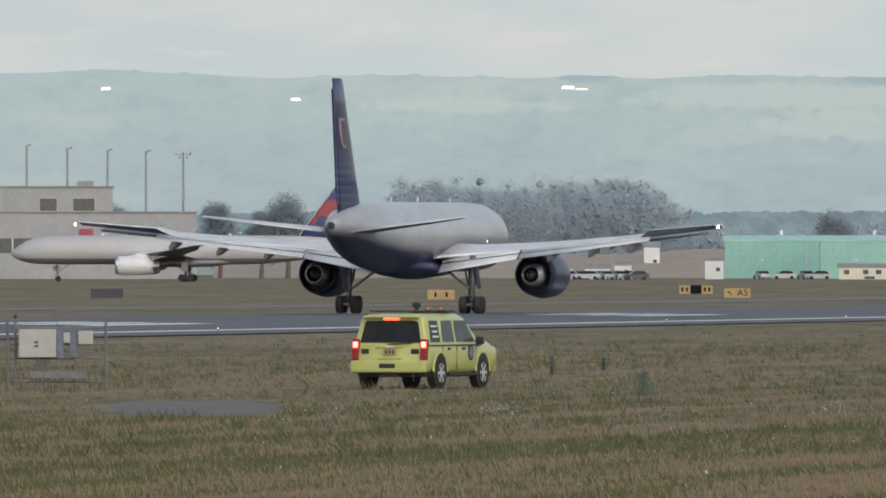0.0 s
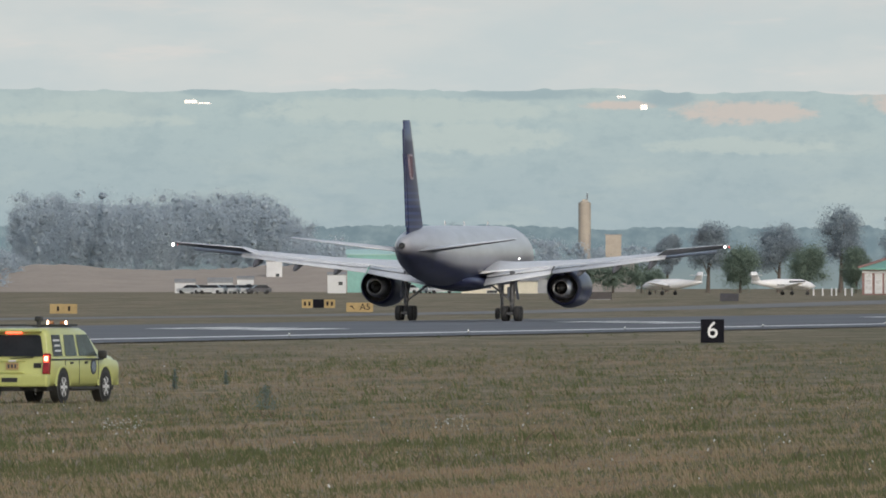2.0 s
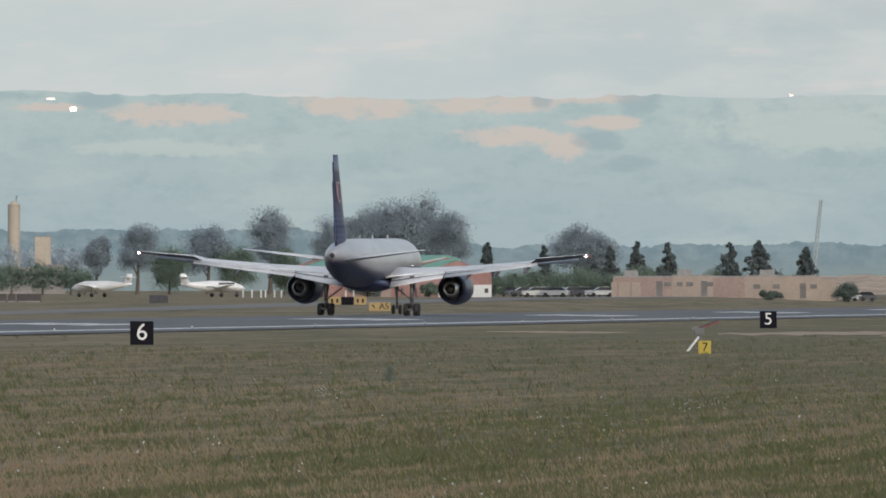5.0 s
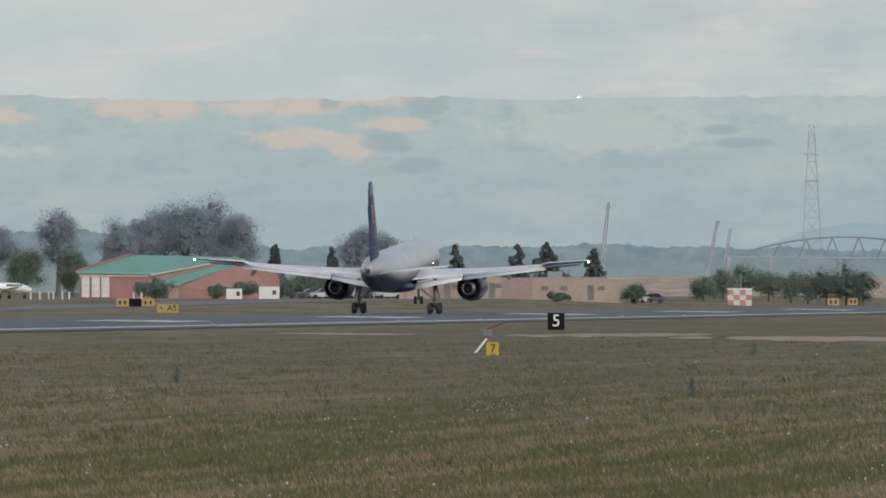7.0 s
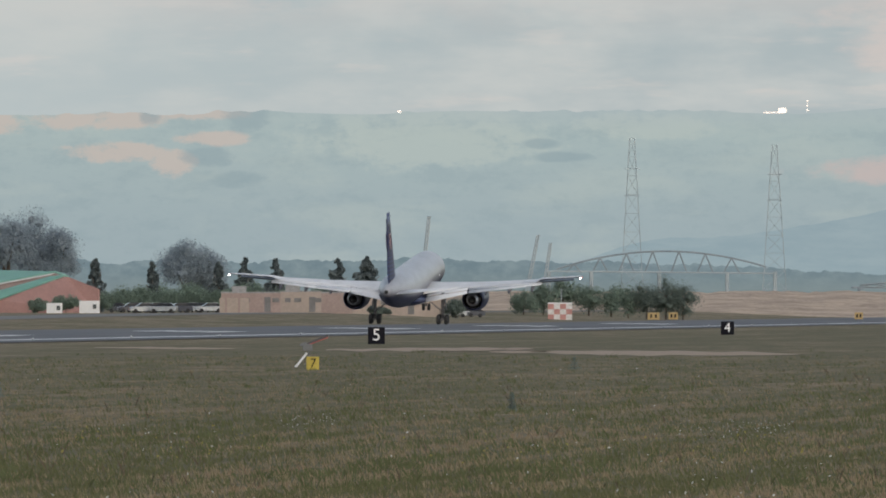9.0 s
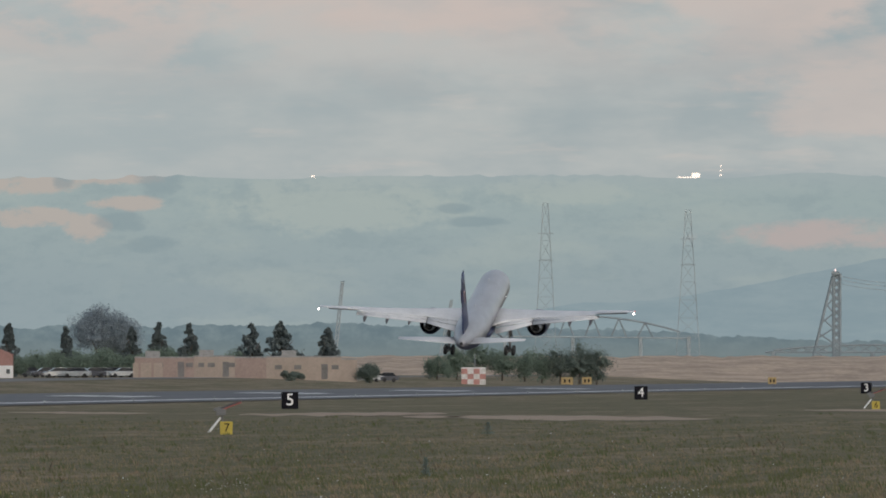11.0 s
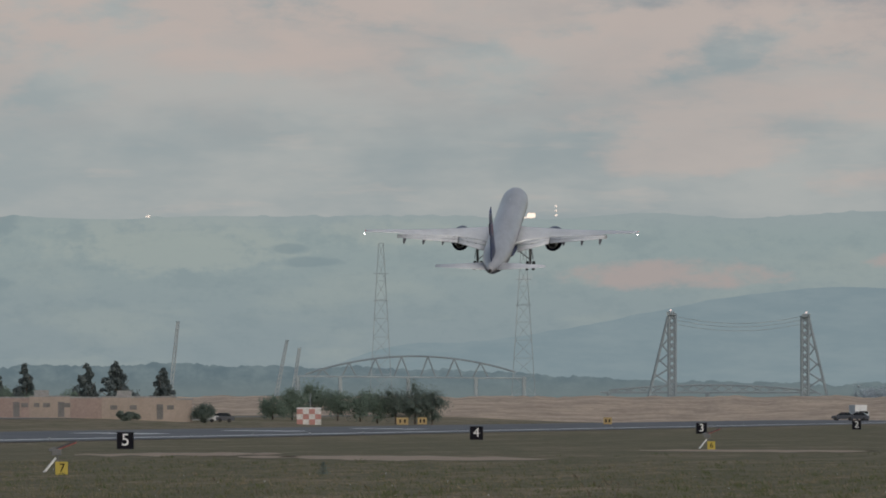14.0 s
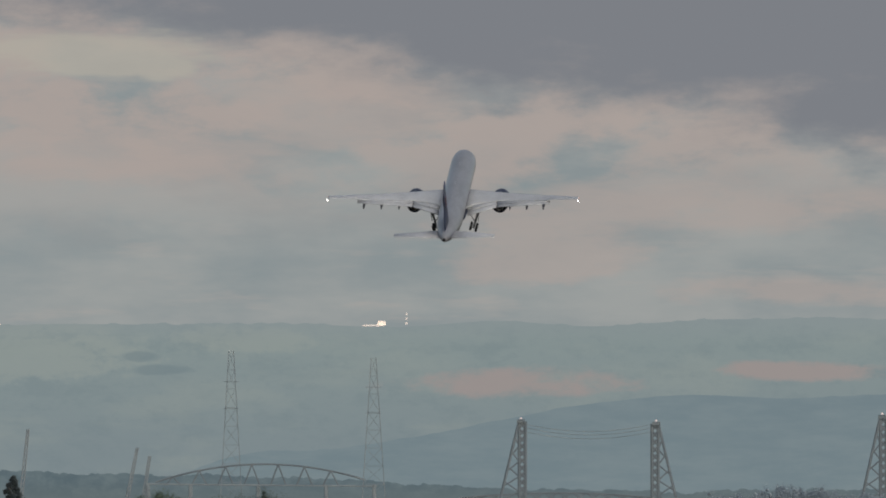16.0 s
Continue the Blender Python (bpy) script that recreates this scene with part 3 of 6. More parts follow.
    return plane, wings, legs


def bm_wheel(x, y, z, r, w):
    """Rounded tyre with its axle along x."""
    prof = [(-0.5, 0.62), (-0.5, 0.85), (-0.36, 0.97), (0, 1.0), (0.36, 0.97), (0.5, 0.85), (0.5, 0.62)]
    n = 26
    return loft([[(x + a * w, y + q * r * math.cos(2 * math.pi * i / n), z + q * r * math.sin(2 * math.pi * i / n)) for i in range(n)] for a, q in prof])


airliner_moving, flexing_wings, main_legs = airliner(pose(-168, 883, 0.52), hull_m, fin_m, navy, "grey and navy twin-engine airliner taking off from the runway")

FLIGHT = [(0, -167.88, 882.75, 0.51, 0.16, 0.26, -0.3), (0.5, -167.9, 920.7, 0.54, 0.14, 0.31, -0.29), (1, -167.89, 959.4, 0.52, 0.18, 0.26, -0.23), (1.5, -167.89, 998.37, 0.54, 0.16, 0.33, -0.21),
          (2, -167.89, 1038.2, 0.54, 0.16, 0.32, -0.16), (2.5, -167.9, 1079.06, 0.54, 0.18, 0.32, -0.15), (3, -167.89, 1120.54, 0.56, 0.17, 0.37, -0.14), (3.5, -167.89, 1162.65, 0.55, 0.2, 0.37, -0.11),
          (4, -167.89, 1205.69, 0.55, 0.22, 0.43, -0.1), (4.5, -167.89, 1249.07, 0.55, 0.23, 0.39, -0.06), (5, -167.9, 1292.41, 0.54, 0.26, 0.43, -0.11), (5.2, -167.9, 1310.24, 0.55, 0.34, 0.45, -0.09),
          (7.3, -167.89, 1498.37, 0.56, 3.12, 0.32, -0.09), (7.5, -167.89, 1516.43, 0.56, 3.42, 0.34, -0.08), (8, -167.89, 1562.11, 0.57, 4.04, 0.34, -0.07), (8.5, -167.89, 1607.71, 0.61, 4.46, 0.53, -0.06),
          (9, -167.89, 1653.61, 0.7, 4.31, 0.53, -0.06), (9.2, -167.91, 1672.69, 0.78, 4.78, 0.56, -0.04), (11.3, -168.23, 1871.99, 6.06, 11.08, 1, 0.05), (11.5, -168.24, 1891.32, 6.91, 11.6, 1.04, 0.03),
          (12, -168.24, 1938.42, 9, 12.1, 1.32, 0.08), (12.5, -168.25, 1984.97, 11.38, 12.33, 1.27, 0), (13, -168.2, 2032.89, 14.43, 12.73, 0.94, 0.06), (13.5, -168.15, 2081.01, 18.15, 13.34, 0.63, -0.04),
          (14, -168.08, 2130.05, 22.43, 14.08, 0.35, -0.04), (14.5, -168.07, 2178.31, 27.17, 14.9, -0.08, 0.01), (15, -168.06, 2227.93, 32.63, 16.1, -0.29, 0.12), (15.5, -168.09, 2277.7, 38.95, 17, -0.28, 0.19),
          (16, -168.21, 2325.72, 46.3, 17.4, 0.32, 0.18)]

# ---- airfield vehicle ----
def grounded(u, d):
    p = spot(u, d)
    return Vector((p.x, p.y, ground_z(p.x, p.y)))


def put(u, d, turn=0.0, lift=0.0):
    """Pose on the ground, local +Y away from the camera, turned to the left by turn degrees."""
    p = grounded(u, d)
    return pose(p.x, p.y, p.z + lift, 0, 0, facing(u) + turn)


lime = rough_mat("lime_yellow_paint", (0.42, 0.44, 0.15), 0.35, scale=1.5, vary=0.06)
lime.node_tree.nodes["Principled BSDF"].inputs["Coat Weight"].default_value = 0.4
glass_dark = rough_mat("tinted_glass", (0.02, 0.022, 0.025), 0.08, scale=2.0, vary=0.2)
glass_light = rough_mat("clear_side_glass", (0.055, 0.07, 0.065), 0.08, scale=2.0, vary=0.3)
for gm in (glass_dark, glass_light):
    gm.node_tree.nodes["Principled BSDF"].inputs["Specular IOR Level"].default_value = 0.12
black_plastic = rough_mat("black_plastic", (0.02, 0.02, 0.02), 0.55, scale=6.0, vary=0.3)
brake = lamp_mat("brake_light", (1.0, 0.09, 0.045), 5.0)
brake_core = lamp_mat("brake_light_core", (1.0, 0.45, 0.30), 9.0)
lens_red = rough_mat("red_lens", (0.22, 0.01, 0.01), 0.15, scale=6.0)
alloy = rough_mat("alloy_rim", (0.62, 0.62, 0.63), 0.4, 0.3, scale=8.0)
amber_lens = rough_mat("amber_beacon_lens", (0.30, 0.13, 0.05), 0.2, scale=6.0)
beacon_glow = lamp_mat("beacon_glow", (1.0, 0.50, 0.32), 16.0)
plate_m = rough_mat("plate_tan", (0.36, 0.25, 0.12), 0.5, scale=14.0)
print_dark = rough_mat("dark_print", (0.03, 0.035, 0.05), 0.5, scale=8.0)
print_white = rough_mat("white_print", (0.6, 0.6, 0.6), 0.5, scale=8.0)
seal_blue = rough_mat("seal_blue_grey", (0.16, 0.20, 0.26), 0.5, scale=9.0, vary=0.5)


def suv_ring(y, lean, w, zb, belt, wt, zt):
    half = [(w * 0.90, zb), (w * 0.985, zb + 0.10), (w, zb + 0.28), (w, (zb + belt) / 2 + 0.14), (w * 0.985, belt - 0.03), (w * 0.965, belt), (wt + 0.02, zt - 0.16), (wt - 0.03, zt - 0.06), (wt - 0.14, zt)]
    pts = half + [(-x, z) for x, z in half[::-1]]
    return [(x, y + lean * (z - zb), z) for x, z in pts]


def side_x(z, belt=1.13, w=0.968, wt=0.862, zt=1.71):
    return w + (wt - w) * (z - belt) / (zt - belt)


def patrol_suv(m):
    car = thing("patrol_suv", m, "lime yellow airport patrol SUV with lit brake lights on grass", "car")
    st = [(-2.50, 0.17, 0.95, 0.52, 1.13, 0.80, 1.80), (-2.44, 0.16, 0.99, 0.46, 1.13, 0.83, 1.84), (-2.2, 0.12, 1.0, 0.42, 1.13, 0.84, 1.86), (-1.0, 0, 1.0, 0.40, 1.13, 0.845, 1.87),
          (0.35, 0, 1.0, 0.40, 1.13, 0.84, 1.86), (0.62, -0.05, 1.0, 0.40, 1.13, 0.83, 1.82), (1.42, 0, 1.0, 0.40, 1.12, 0.93, 1.24), (1.7, 0, 1.0, 0.40, 1.10, 0.92, 1.20),
          (2.35, 0, 1.0, 0.42, 1.06, 0.90, 1.16), (2.53, 0, 0.975, 0.45, 1.0, 0.84, 1.09), (2.63, 0, 0.92, 0.50, 0.93, 0.76, 0.99)]
    body = part("body", loft([suv_ring(*s) for s in st]), lime, car, smooth=True)
    md = body.modifiers.new("bevel", "BEVEL")
    md.width, md.segments, md.angle_limit = 0.03, 2, radians(40)
    part("undertray", box(0, 0, 0.40, 1.8, 4.7, 0.2, 0.04), black_plastic, body)
    lean = lambda z: -2.50 + 0.17 * (z - 0.52) - 0.012
    # tailgate
    rw = [(-0.80, 1.16), (0.80, 1.16), (0.70, 1.66), (0.62, 1.70), (-0.62, 1.70), (-0.70, 1.66)]
    part("rear_window", loft([[(x, lean(z) - o, z) for x, z in rw] for o in (-0.05, 0.012)]), glass_dark, body, "dark tinted rear window")
    part("wiper", box(0.25, lean(1.13) - 0.03, 1.13, 0.62, 0.03, 0.025, rot=(0, -3, 0)), black_plastic, body)
    part("spoiler", box(0, lean(1.80) - 0.05, 1.80, 1.45, 0.22, 0.06, 0.02), lime, body)
    part("high_brake_light", box(0.0, lean(1.755) - 0.05, 1.755, 0.40, 0.06, 0.045, 0.01), brake, body, "lit red strip")
    part("tailgate_seam", box(0, lean(0.60) - 0.01, 0.70, 1.62, 0.015, 0.02), black_plastic, body)
    part("tailgate_trim", box(0, lean(1.06) - 0.015, 1.05, 0.72, 0.05, 0.05, 0.015), lime, body)
    part("bowtie_badge", box(0, lean(1.02) - 0.05, 1.05, 0.2, 0.02, 0.05, 0.01), alloy, body)
    pl = part("number_plate", box(0, lean(0.90) - 0.03, 0.92, 0.34, 0.02, 0.17, 0.008), plate_m, body, "tan number plate with plain bars")
    for k in (-0.09, 0.0, 0.09):
        part("plate_bar", box(k, lean(0.90) - 0.045, 0.92, 0.05, 0.008, 0.09), print_dark, pl)
    part("tailgate_ledge", box(0, lean(0.78) - 0.02, 0.77, 0.62, 0.04, 0.04, 0.012), lime, body)
    for s in (1, -1):
        part("tailgate_badge", box(s * 0.66, lean(0.93) - 0.012, 0.94, 0.20, 0.02, 0.12, 0.01), black_plastic, body, "dark badge")
        tl = part("tail_light", box(s * 0.905, lean(0.98) - 0.0, 0.98, 0.17, 0.14, 0.52, 0.02, (-10, 0, 0)), lens_red, body, "tall red tail light")
        part("brake_lamp", box(s * 0.905, lean(1.12) - 0.075, 1.10, 0.13, 0.03, 0.16, 0.01), brake, tl, "lit brake lamp")
        part("brake_bulb", box(s * 0.905, lean(1.12) - 0.095, 1.11, 0.07, 0.02, 0.09, 0.01), brake_core, tl)
        # sides
        for y0, y1, y2, y3, gl, nm in ((-2.14, -1.48, -1.48, -2.04, glass_dark, "quarter_window"), (-1.28, -0.48, -0.48, -1.20, glass_light, "rear_door_window"), (-0.30, 0.98, 0.50, -0.30, glass_light, "front_door_window")):
            pts = [(y0, 1.17), (y1, 1.17), (y2, 1.70), (y3, 1.70)]
            part(nm, loft([[(s * (side_x(z) + o), y, z) for y, z in pts] for o in (-0.05, 0.012)]), gl, body, "dark side window")
        if s > 0:
            for k in range(3):
                part("notice_bar", box(side_x(1.3 + 0.13 * k) + 0.016, -1.78, 1.30 + 0.13 * k, 0.008, 0.42 - 0.05 * (k % 2), 0.045, rot=(0, -10, 0)), print_white, body)
            part("seal_rim", tube((0.99, 0.62, 0.90), (1.012, 0.62, 0.90), 0.20, seg=24), print_dark, body)
            part("seal", tube((0.99, 0.62, 0.90), (1.018, 0.62, 0.90), 0.13, seg=24), seal_blue, body, "round blue grey seal")
        part("belt_line", box(s * 1.0, -0.5, 1.085, 0.02, 3.7, 0.035), print_dark, body)
        part("side_step", box(s * 0.98, -0.05, 0.36, 0.16, 2.0, 0.07, 0.02), black_plastic, body)
        for y in (-0.95, 0.08):
            part("door_handle", box(s * 1.015, y, 1.0, 0.035, 0.17, 0.06, 0.012), black_plastic, body)
        for y in (-0.38, 0.98, -1.38):
            part("door_seam", box(s * 1.0, y, 0.78, 0.012, 0.018, 0.62), black_plastic, body)
        part("mirror", box(s * 1.12, 0.95, 1.20, 0.22, 0.14, 0.2, 0.05), black_plastic, body)
        part("roof_rail", tube((s * 0.68, -2.0, 1.935), (s * 0.68, 0.3, 1.935), 0.022, seg=8), black_plastic, body)
        for y in (-1.55, 1.47):
            part("wheel_arch", tube((s * 0.80, y, 0.43), (s * 1.006, y, 0.43), 0.455, seg=28), black_plastic, body)
            part("arch_flare", loft([[(s * x, y + r * math.cos(math.pi * i / 16), 0.43 + r * math.sin(math.pi * i / 16)) for i in range(17)] for x, r in ((0.99, 0.45), (1.022, 0.46), (1.022, 0.50), (0.99, 0.53))], caps=False, close=False), lime, body, "lime yellow wheel arch flare", smooth=True)
            wh = part("wheel", bm_wheel(s * 0.89, y, 0.40, 0.40, 0.27), rubber, car, "black tyre with alloy rim", smooth=True)
            rim = part("rim", tube((s * 0.90, y, 0.40), (s * 1.012, y, 0.40), 0.25, 0.25, 22), strut_m, wh)
            for k in range(6):
                a = math.radians(60 * k)
                part("spoke", box(s * 1.015, y + 0.13 * math.cos(a), 0.40 + 0.13 * math.sin(a), 0.03, 0.22, 0.075, 0.01, (math.degrees(a), 0, 0)), alloy, rim)
            part("rim_ring", loft([[(s * x, y + r * math.cos(2 * math.pi * i / 24), 0.40 + r * math.sin(2 * math.pi * i / 24)) for i in range(24)] for x, r in ((1.0, 0.26), (1.025, 0.25), (1.025, 0.215), (1.0, 0.21))], caps=False), alloy, wh, "alloy rim ring")
        part("headlight", box(s * 0.78, 2.5, 0.86, 0.3, 0.12, 0.18, 0.03), alloy, body)
    for y in (-1.7, -0.1):
        part("rack_bar", box(0, y, 1.93, 1.36, 0.06, 0.03, 0.01), black_plastic, body)
    bump = part("rear_bumper", box(0, -2.53, 0.56, 1.98, 0.26, 0.30, 0.06), lime, body)
    part("bumper_slot", box(0, -2.665, 0.58, 0.42, 0.02, 0.11, 0.01), black_plastic, bump)
    part("front_bumper", box(0, 2.54, 0.56, 1.9, 0.2, 0.28, 0.06), lime, body)
    part("hitch", box(0, -2.5, 0.36, 0.5, 0.12, 0.1, 0.02), black_plastic, body)
    part("exhaust_pipe", tube((0.62, -2.2, 0.33), (0.62, -2.5, 0.33), 0.04, seg=10), dark_metal, body)
    bar = part("light_bar", box(0.25, -0.35, 1.915, 0.95, 0.26, 0.05, 0.02), black_plastic, car, "low dark beacon bar")
    rotors = []
    for x in (0.22, 0.56):
        bm = tube((0, 0, -0.045), (0, 0, 0.055), 0.095, 0.085, 16)
        bm.normal_update()
        for f in bm.faces:
            f.material_index = 1 if abs(f.normal.z) < 0.5 and f.normal.y < -0.87 else 0
        rot = part("beacon", bm, [amber_lens, beacon_glow], bar, "turning amber beacon with one lit side", smooth=True)
        rot.matrix_basis = pose(x, -0.35, 1.985)
        rotors.append(rot)
    mast = part("camera_post", tube((0.12, -0.9, 1.88), (0.12, -0.9, 2.04), 0.06, 0.05, 10), black_plastic, body)
    part("camera_head", box(0.12, -0.9, 2.09, 0.19, 0.16, 0.13, 0.04), black_plastic, mast, "black camera head")
    return car, rotors


suv, beacons = patrol_suv(put(-926, 366, -20.5) @ Matrix.Scale(0.95, 4))

# ---- electrical stand by the pad ----
galv = rough_mat("galvanised_steel", (0.13, 0.132, 0.135), 0.6, 0.1, scale=4.0, vary=0.25)
cab_m = rough_mat("cream_cabinet_paint", (0.325, 0.325, 0.31), 0.5, scale=2.5, vary=0.12)
blue_box = rough_mat("blue_grey_box", (0.10, 0.115, 0.155), 0.5, scale=3.0)


def electrical_stand(m):
    st = thing("electrical_stand", m, "cream electrical cabinets on a galvanised steel frame beside the gravel pad", "electrical cabinet")
    k = 357 / LENS
    X = lambda px: (px - 100) * k
    Z = lambda py: (703 - py) * k
    for px in (14, 28, 188):
        part("post", tube((X(px), 0, -0.1), (X(px), 0, Z(573)), 0.032, seg=8), galv, st)
    for py in (678, 637, 612, 583):
        part("rail", tube((X(14), 0.03, Z(py)), (X(188), 0.03, Z(py)), 0.022, seg=8), galv, st)
    c = part("cabinet", box(X(67), -0.15, Z(610), 66 * k, 0.4, 50 * k, 0.02), cab_m, st, "cream steel cabinet")
    for py in (608, 615):
        part("latch", box(X(65), -0.36, Z(py), 0.09, 0.02, 0.05), print_dark, c)
    part("cabinet_side", box(X(107), -0.12, Z(612), 12 * k, 0.36, 52 * k, 0.02), blue_box, st, "blue grey side box")
    part("meter_box", box(X(119), -0.14, Z(600), 12 * k, 0.25, 18 * k, 0.015), cab_m, st)
    part("small_cabinet", box(X(152), -0.1, Z(600), 26 * k, 0.3, 24 * k, 0.015), cab_m, st, "small cream box")
    part("meter_panel", box(X(131), -0.05, Z(612), 14 * k, 0.2, 44 * k, 0.015), blue_box, st)
    part("cable_tray", box(X(100), -0.08, Z(666), 92 * k, 0.2, 12 * k, 0.01), galv, st, "grey cable trough")
    part("tray_bracket", box(X(150), -0.08, Z(664), 8 * k, 0.2, 16 * k, 0.01), galv, st)
    for px in (66, 72, 80, 86, 112, 134):
        part("conduit", tube((X(px), -0.05, -0.05), (X(px), -0.05, Z(637)), 0.022, seg=7), galv, st)
    part("antenna", tube((X(101), 0.5, Z(583)), (X(101), 0.5, Z(500)), 0.012, seg=6), galv, st)
    part("aerial_knob", ball((X(28), 0, Z(563)), 0.05), print_dark, st)


electrical_stand(put(-1578, 357, 0, -0.1))

bm = bmesh.new()
rows = []
for j in range(9):
    d = 296 + 34 * j / 8
    l, r = -1478 + 10 * math.sin(j * 0.9) + 1.6 * (j - 4) ** 2, -1190 - 12 * math.cos(j * 0.8) - 2.6 * (j - 4) ** 2
    rows.append([bm.verts.new((*grounded(l + (r - l) * i / 6, d).xy, grounded(l + (r - l) * i / 6, d).z + 0.008)) for i in range(7)])
for a, c in zip(rows, rows[1:]):
    for i in range(6):
        bm.faces.new((a[i], a[i + 1], c[i + 1], c[i]))
tagged(link("gravel_pad", bm, pad_m), "bare grey gravel pad in the grass", "pavement", kind="structure")

# bare earth tracks worn in the verge: bearings, then nearest and farthest range at either end
dirt_m = rough_mat("pale_bare_earth", (0.31, 0.24, 0.18), 0.95, scale=0.5, vary=0.25, bump=0.2)
TRACKS = [(1270, 1640, 900, 1000, 880, 950), (1560, 2110, 825, 895, 790, 850), (2270, 2700, 960, 1010, 940, 985), (860, 1110, 1010, 1050, 990, 1020)]
for u0, u1, a0, a1, b0, b1 in TRACKS:
    bm, rows = bmesh.new(), []
    for i in range(41):
        q = i / 40
        mid, half = (a0 + a1 + (b0 + b1 - a0 - a1) * q) / 2, (a1 - a0) / 2 * math.sin(math.pi * min(1, max(0.03, q))) ** 0.5
        row = []
        for k in range(5):
            d = mid + half * (k / 2 - 1) + (a1 - a0) * 0.45 * noise.noise((q * 9, k // 3, u0))
            p = grounded(u0 + (u1 - u0) * q, d)
            row.append(bm.verts.new((p.x, p.y, p.z + 0.012)))
        rows.append(row)
    for a, c in zip(rows, rows[1:]):
        for k in range(4):
            bm.faces.new((a[k], c[k], c[k + 1], a[k + 1]))
    tagged(link("dirt_track", bm, dirt_m, smooth=True), "pale bare earth track worn in the dry grass", "track", kind="structure")

# ---- runway boards and signs ----
board_black = rough_mat("board_black", (0.007, 0.007, 0.011), 0.7, scale=3.0, vary=0.4)
board_black.node_tree.nodes["Principled BSDF"].inputs["Specular IOR Level"].default_value = 0.1
board_white = rough_mat("board_white", (0.72, 0.72, 0.72), 0.5, scale=3.0, vary=0.08)
sign_yellow = rough_mat("sign_yellow", (0.40, 0.31, 0.045), 0.5, scale=3.0, vary=0.12)
sign_orange = rough_mat("sign_amber", (0.33, 0.235, 0.10), 0.5, scale=2.0, vary=0.15)
TEXT_UP = pose(0, 0, 0, 90, 0, 0)


def distance_board(u, d, digit):
    b = thing("distance_board", put(u, d, 4), "black runway distance board with a white digit %s on the verge" % digit, "sign", "runway distance boards")
    part("panel", box(0, 0, 0.67, 1.19, 0.16, 1.2, 0.03), board_black, b)
    write(digit, 1.2, board_white, b, Matrix.Translation((0, -0.085, 0.69)) @ TEXT_UP, 0.008, "digit")
    for x in (-0.4, 0.4):
        part("leg", tube((x, 0, -0.1), (x, 0, 0.14), 0.04, seg=8), galv, b)


for u, d, digit in ((251.1, 783.4, "6"), (1359.5, 1086, "5"), (1980.8, 1389, "4"), (2379.1, 1692, "3"), (2653.3, 1996, "2")):
    distance_board(u, d, digit)


def guard_stand(u, d, digit):
    s = thing("yellow_marker", put(u, d), "yellow marker box with a black %s on the grass" % digit, "sign", "numbered yellow markers")
    part("panel", box(0.02, 0, 0.27, 0.52, 0.3, 0.54, 0.02), sign_yellow, s)
    write(digit, 0.5, board_black, s, Matrix.Translation((0.04, -0.155, 0.27)) @ TEXT_UP, 0.006, "digit")
    g = thing("folded_sensor_arm", put(u - 4, d + 24), "grey sensor head with a tilted red arm and white strut", "instrument", "sensor arms")
    part("strut", tube((-0.66, 0, -0.05), (-0.12, 0, 0.62), 0.05, seg=8), board_white, g, "white leaning strut")
    part("stem", tube((-0.06, 0, -0.05), (-0.06, 0, 0.95), 0.05, seg=8), galv, g)
    part("head", box(-0.1, 0, 0.85, 0.42, 0.3, 0.28, 0.03), galv, g, "grey sensor head")
    part("arm", box(0.25, 0, 1.15, 1.12, 0.12, 0.10, 0.02, (0, -21, 0)), rough_mat("dark_arm", (0.05, 0.05, 0.055), 0.5), g, "tilted dark arm")
    part("arm_stripe", box(0.32, -0.04, 1.105, 0.95, 0.08, 0.05, 0.01, (0, -21, 0)), rough_mat("faded_red_arm", (0.26, 0.06, 0.05), 0.5), g, "dull red stripe")
    part("arm_tip", box(-0.28, 0, 0.99, 0.3, 0.14, 0.13, 0.02, (0, -21, 0)), galv, g)


guard_stand(1246.1, 636, "7")
guard_stand(2395.6, 1004, "6")


def taxi_sign(u, d, w, panels, text=""):
    s = thing("taxiway_sign", put(u, d), "amber taxiway sign with black legend beyond the runway", "sign", "taxiway signs")
    n = len(panels)
    for i, k in enumerate(panels):
        x = (i + 0.5 - n / 2) * w / n
        part("panel", box(x, 0, 0.62, w / n - 0.03, 0.25, 0.95, 0.03), sign_orange if k == "y" else board_black, s)
        if text:
            part("arrow_stem", box(-w * 0.27, -0.135, 0.62, 0.45, 0.01, 0.09, rot=(0, 45, 0)), board_black, s)
            part("arrow_head", box(-w * 0.31, -0.137, 0.72, 0.3, 0.01, 0.09), board_black, s)
        elif k == "y":
            for q in (-0.2, 0.2):
                part("legend_bar", box(x + q * w / n, -0.135, 0.62, 0.22, 0.01, 0.45), board_black, s)
    if text:
        write(text, 0.95, board_black, s, Matrix.Translation((w * 0.2, -0.14, 0.63)) @ TEXT_UP, 0.005)
    for x in (-w * 0.35, w * 0.35):
        part("leg", tube((x, 0, -0.1), (x, 0, 0.2), 0.05, seg=6), galv, s)


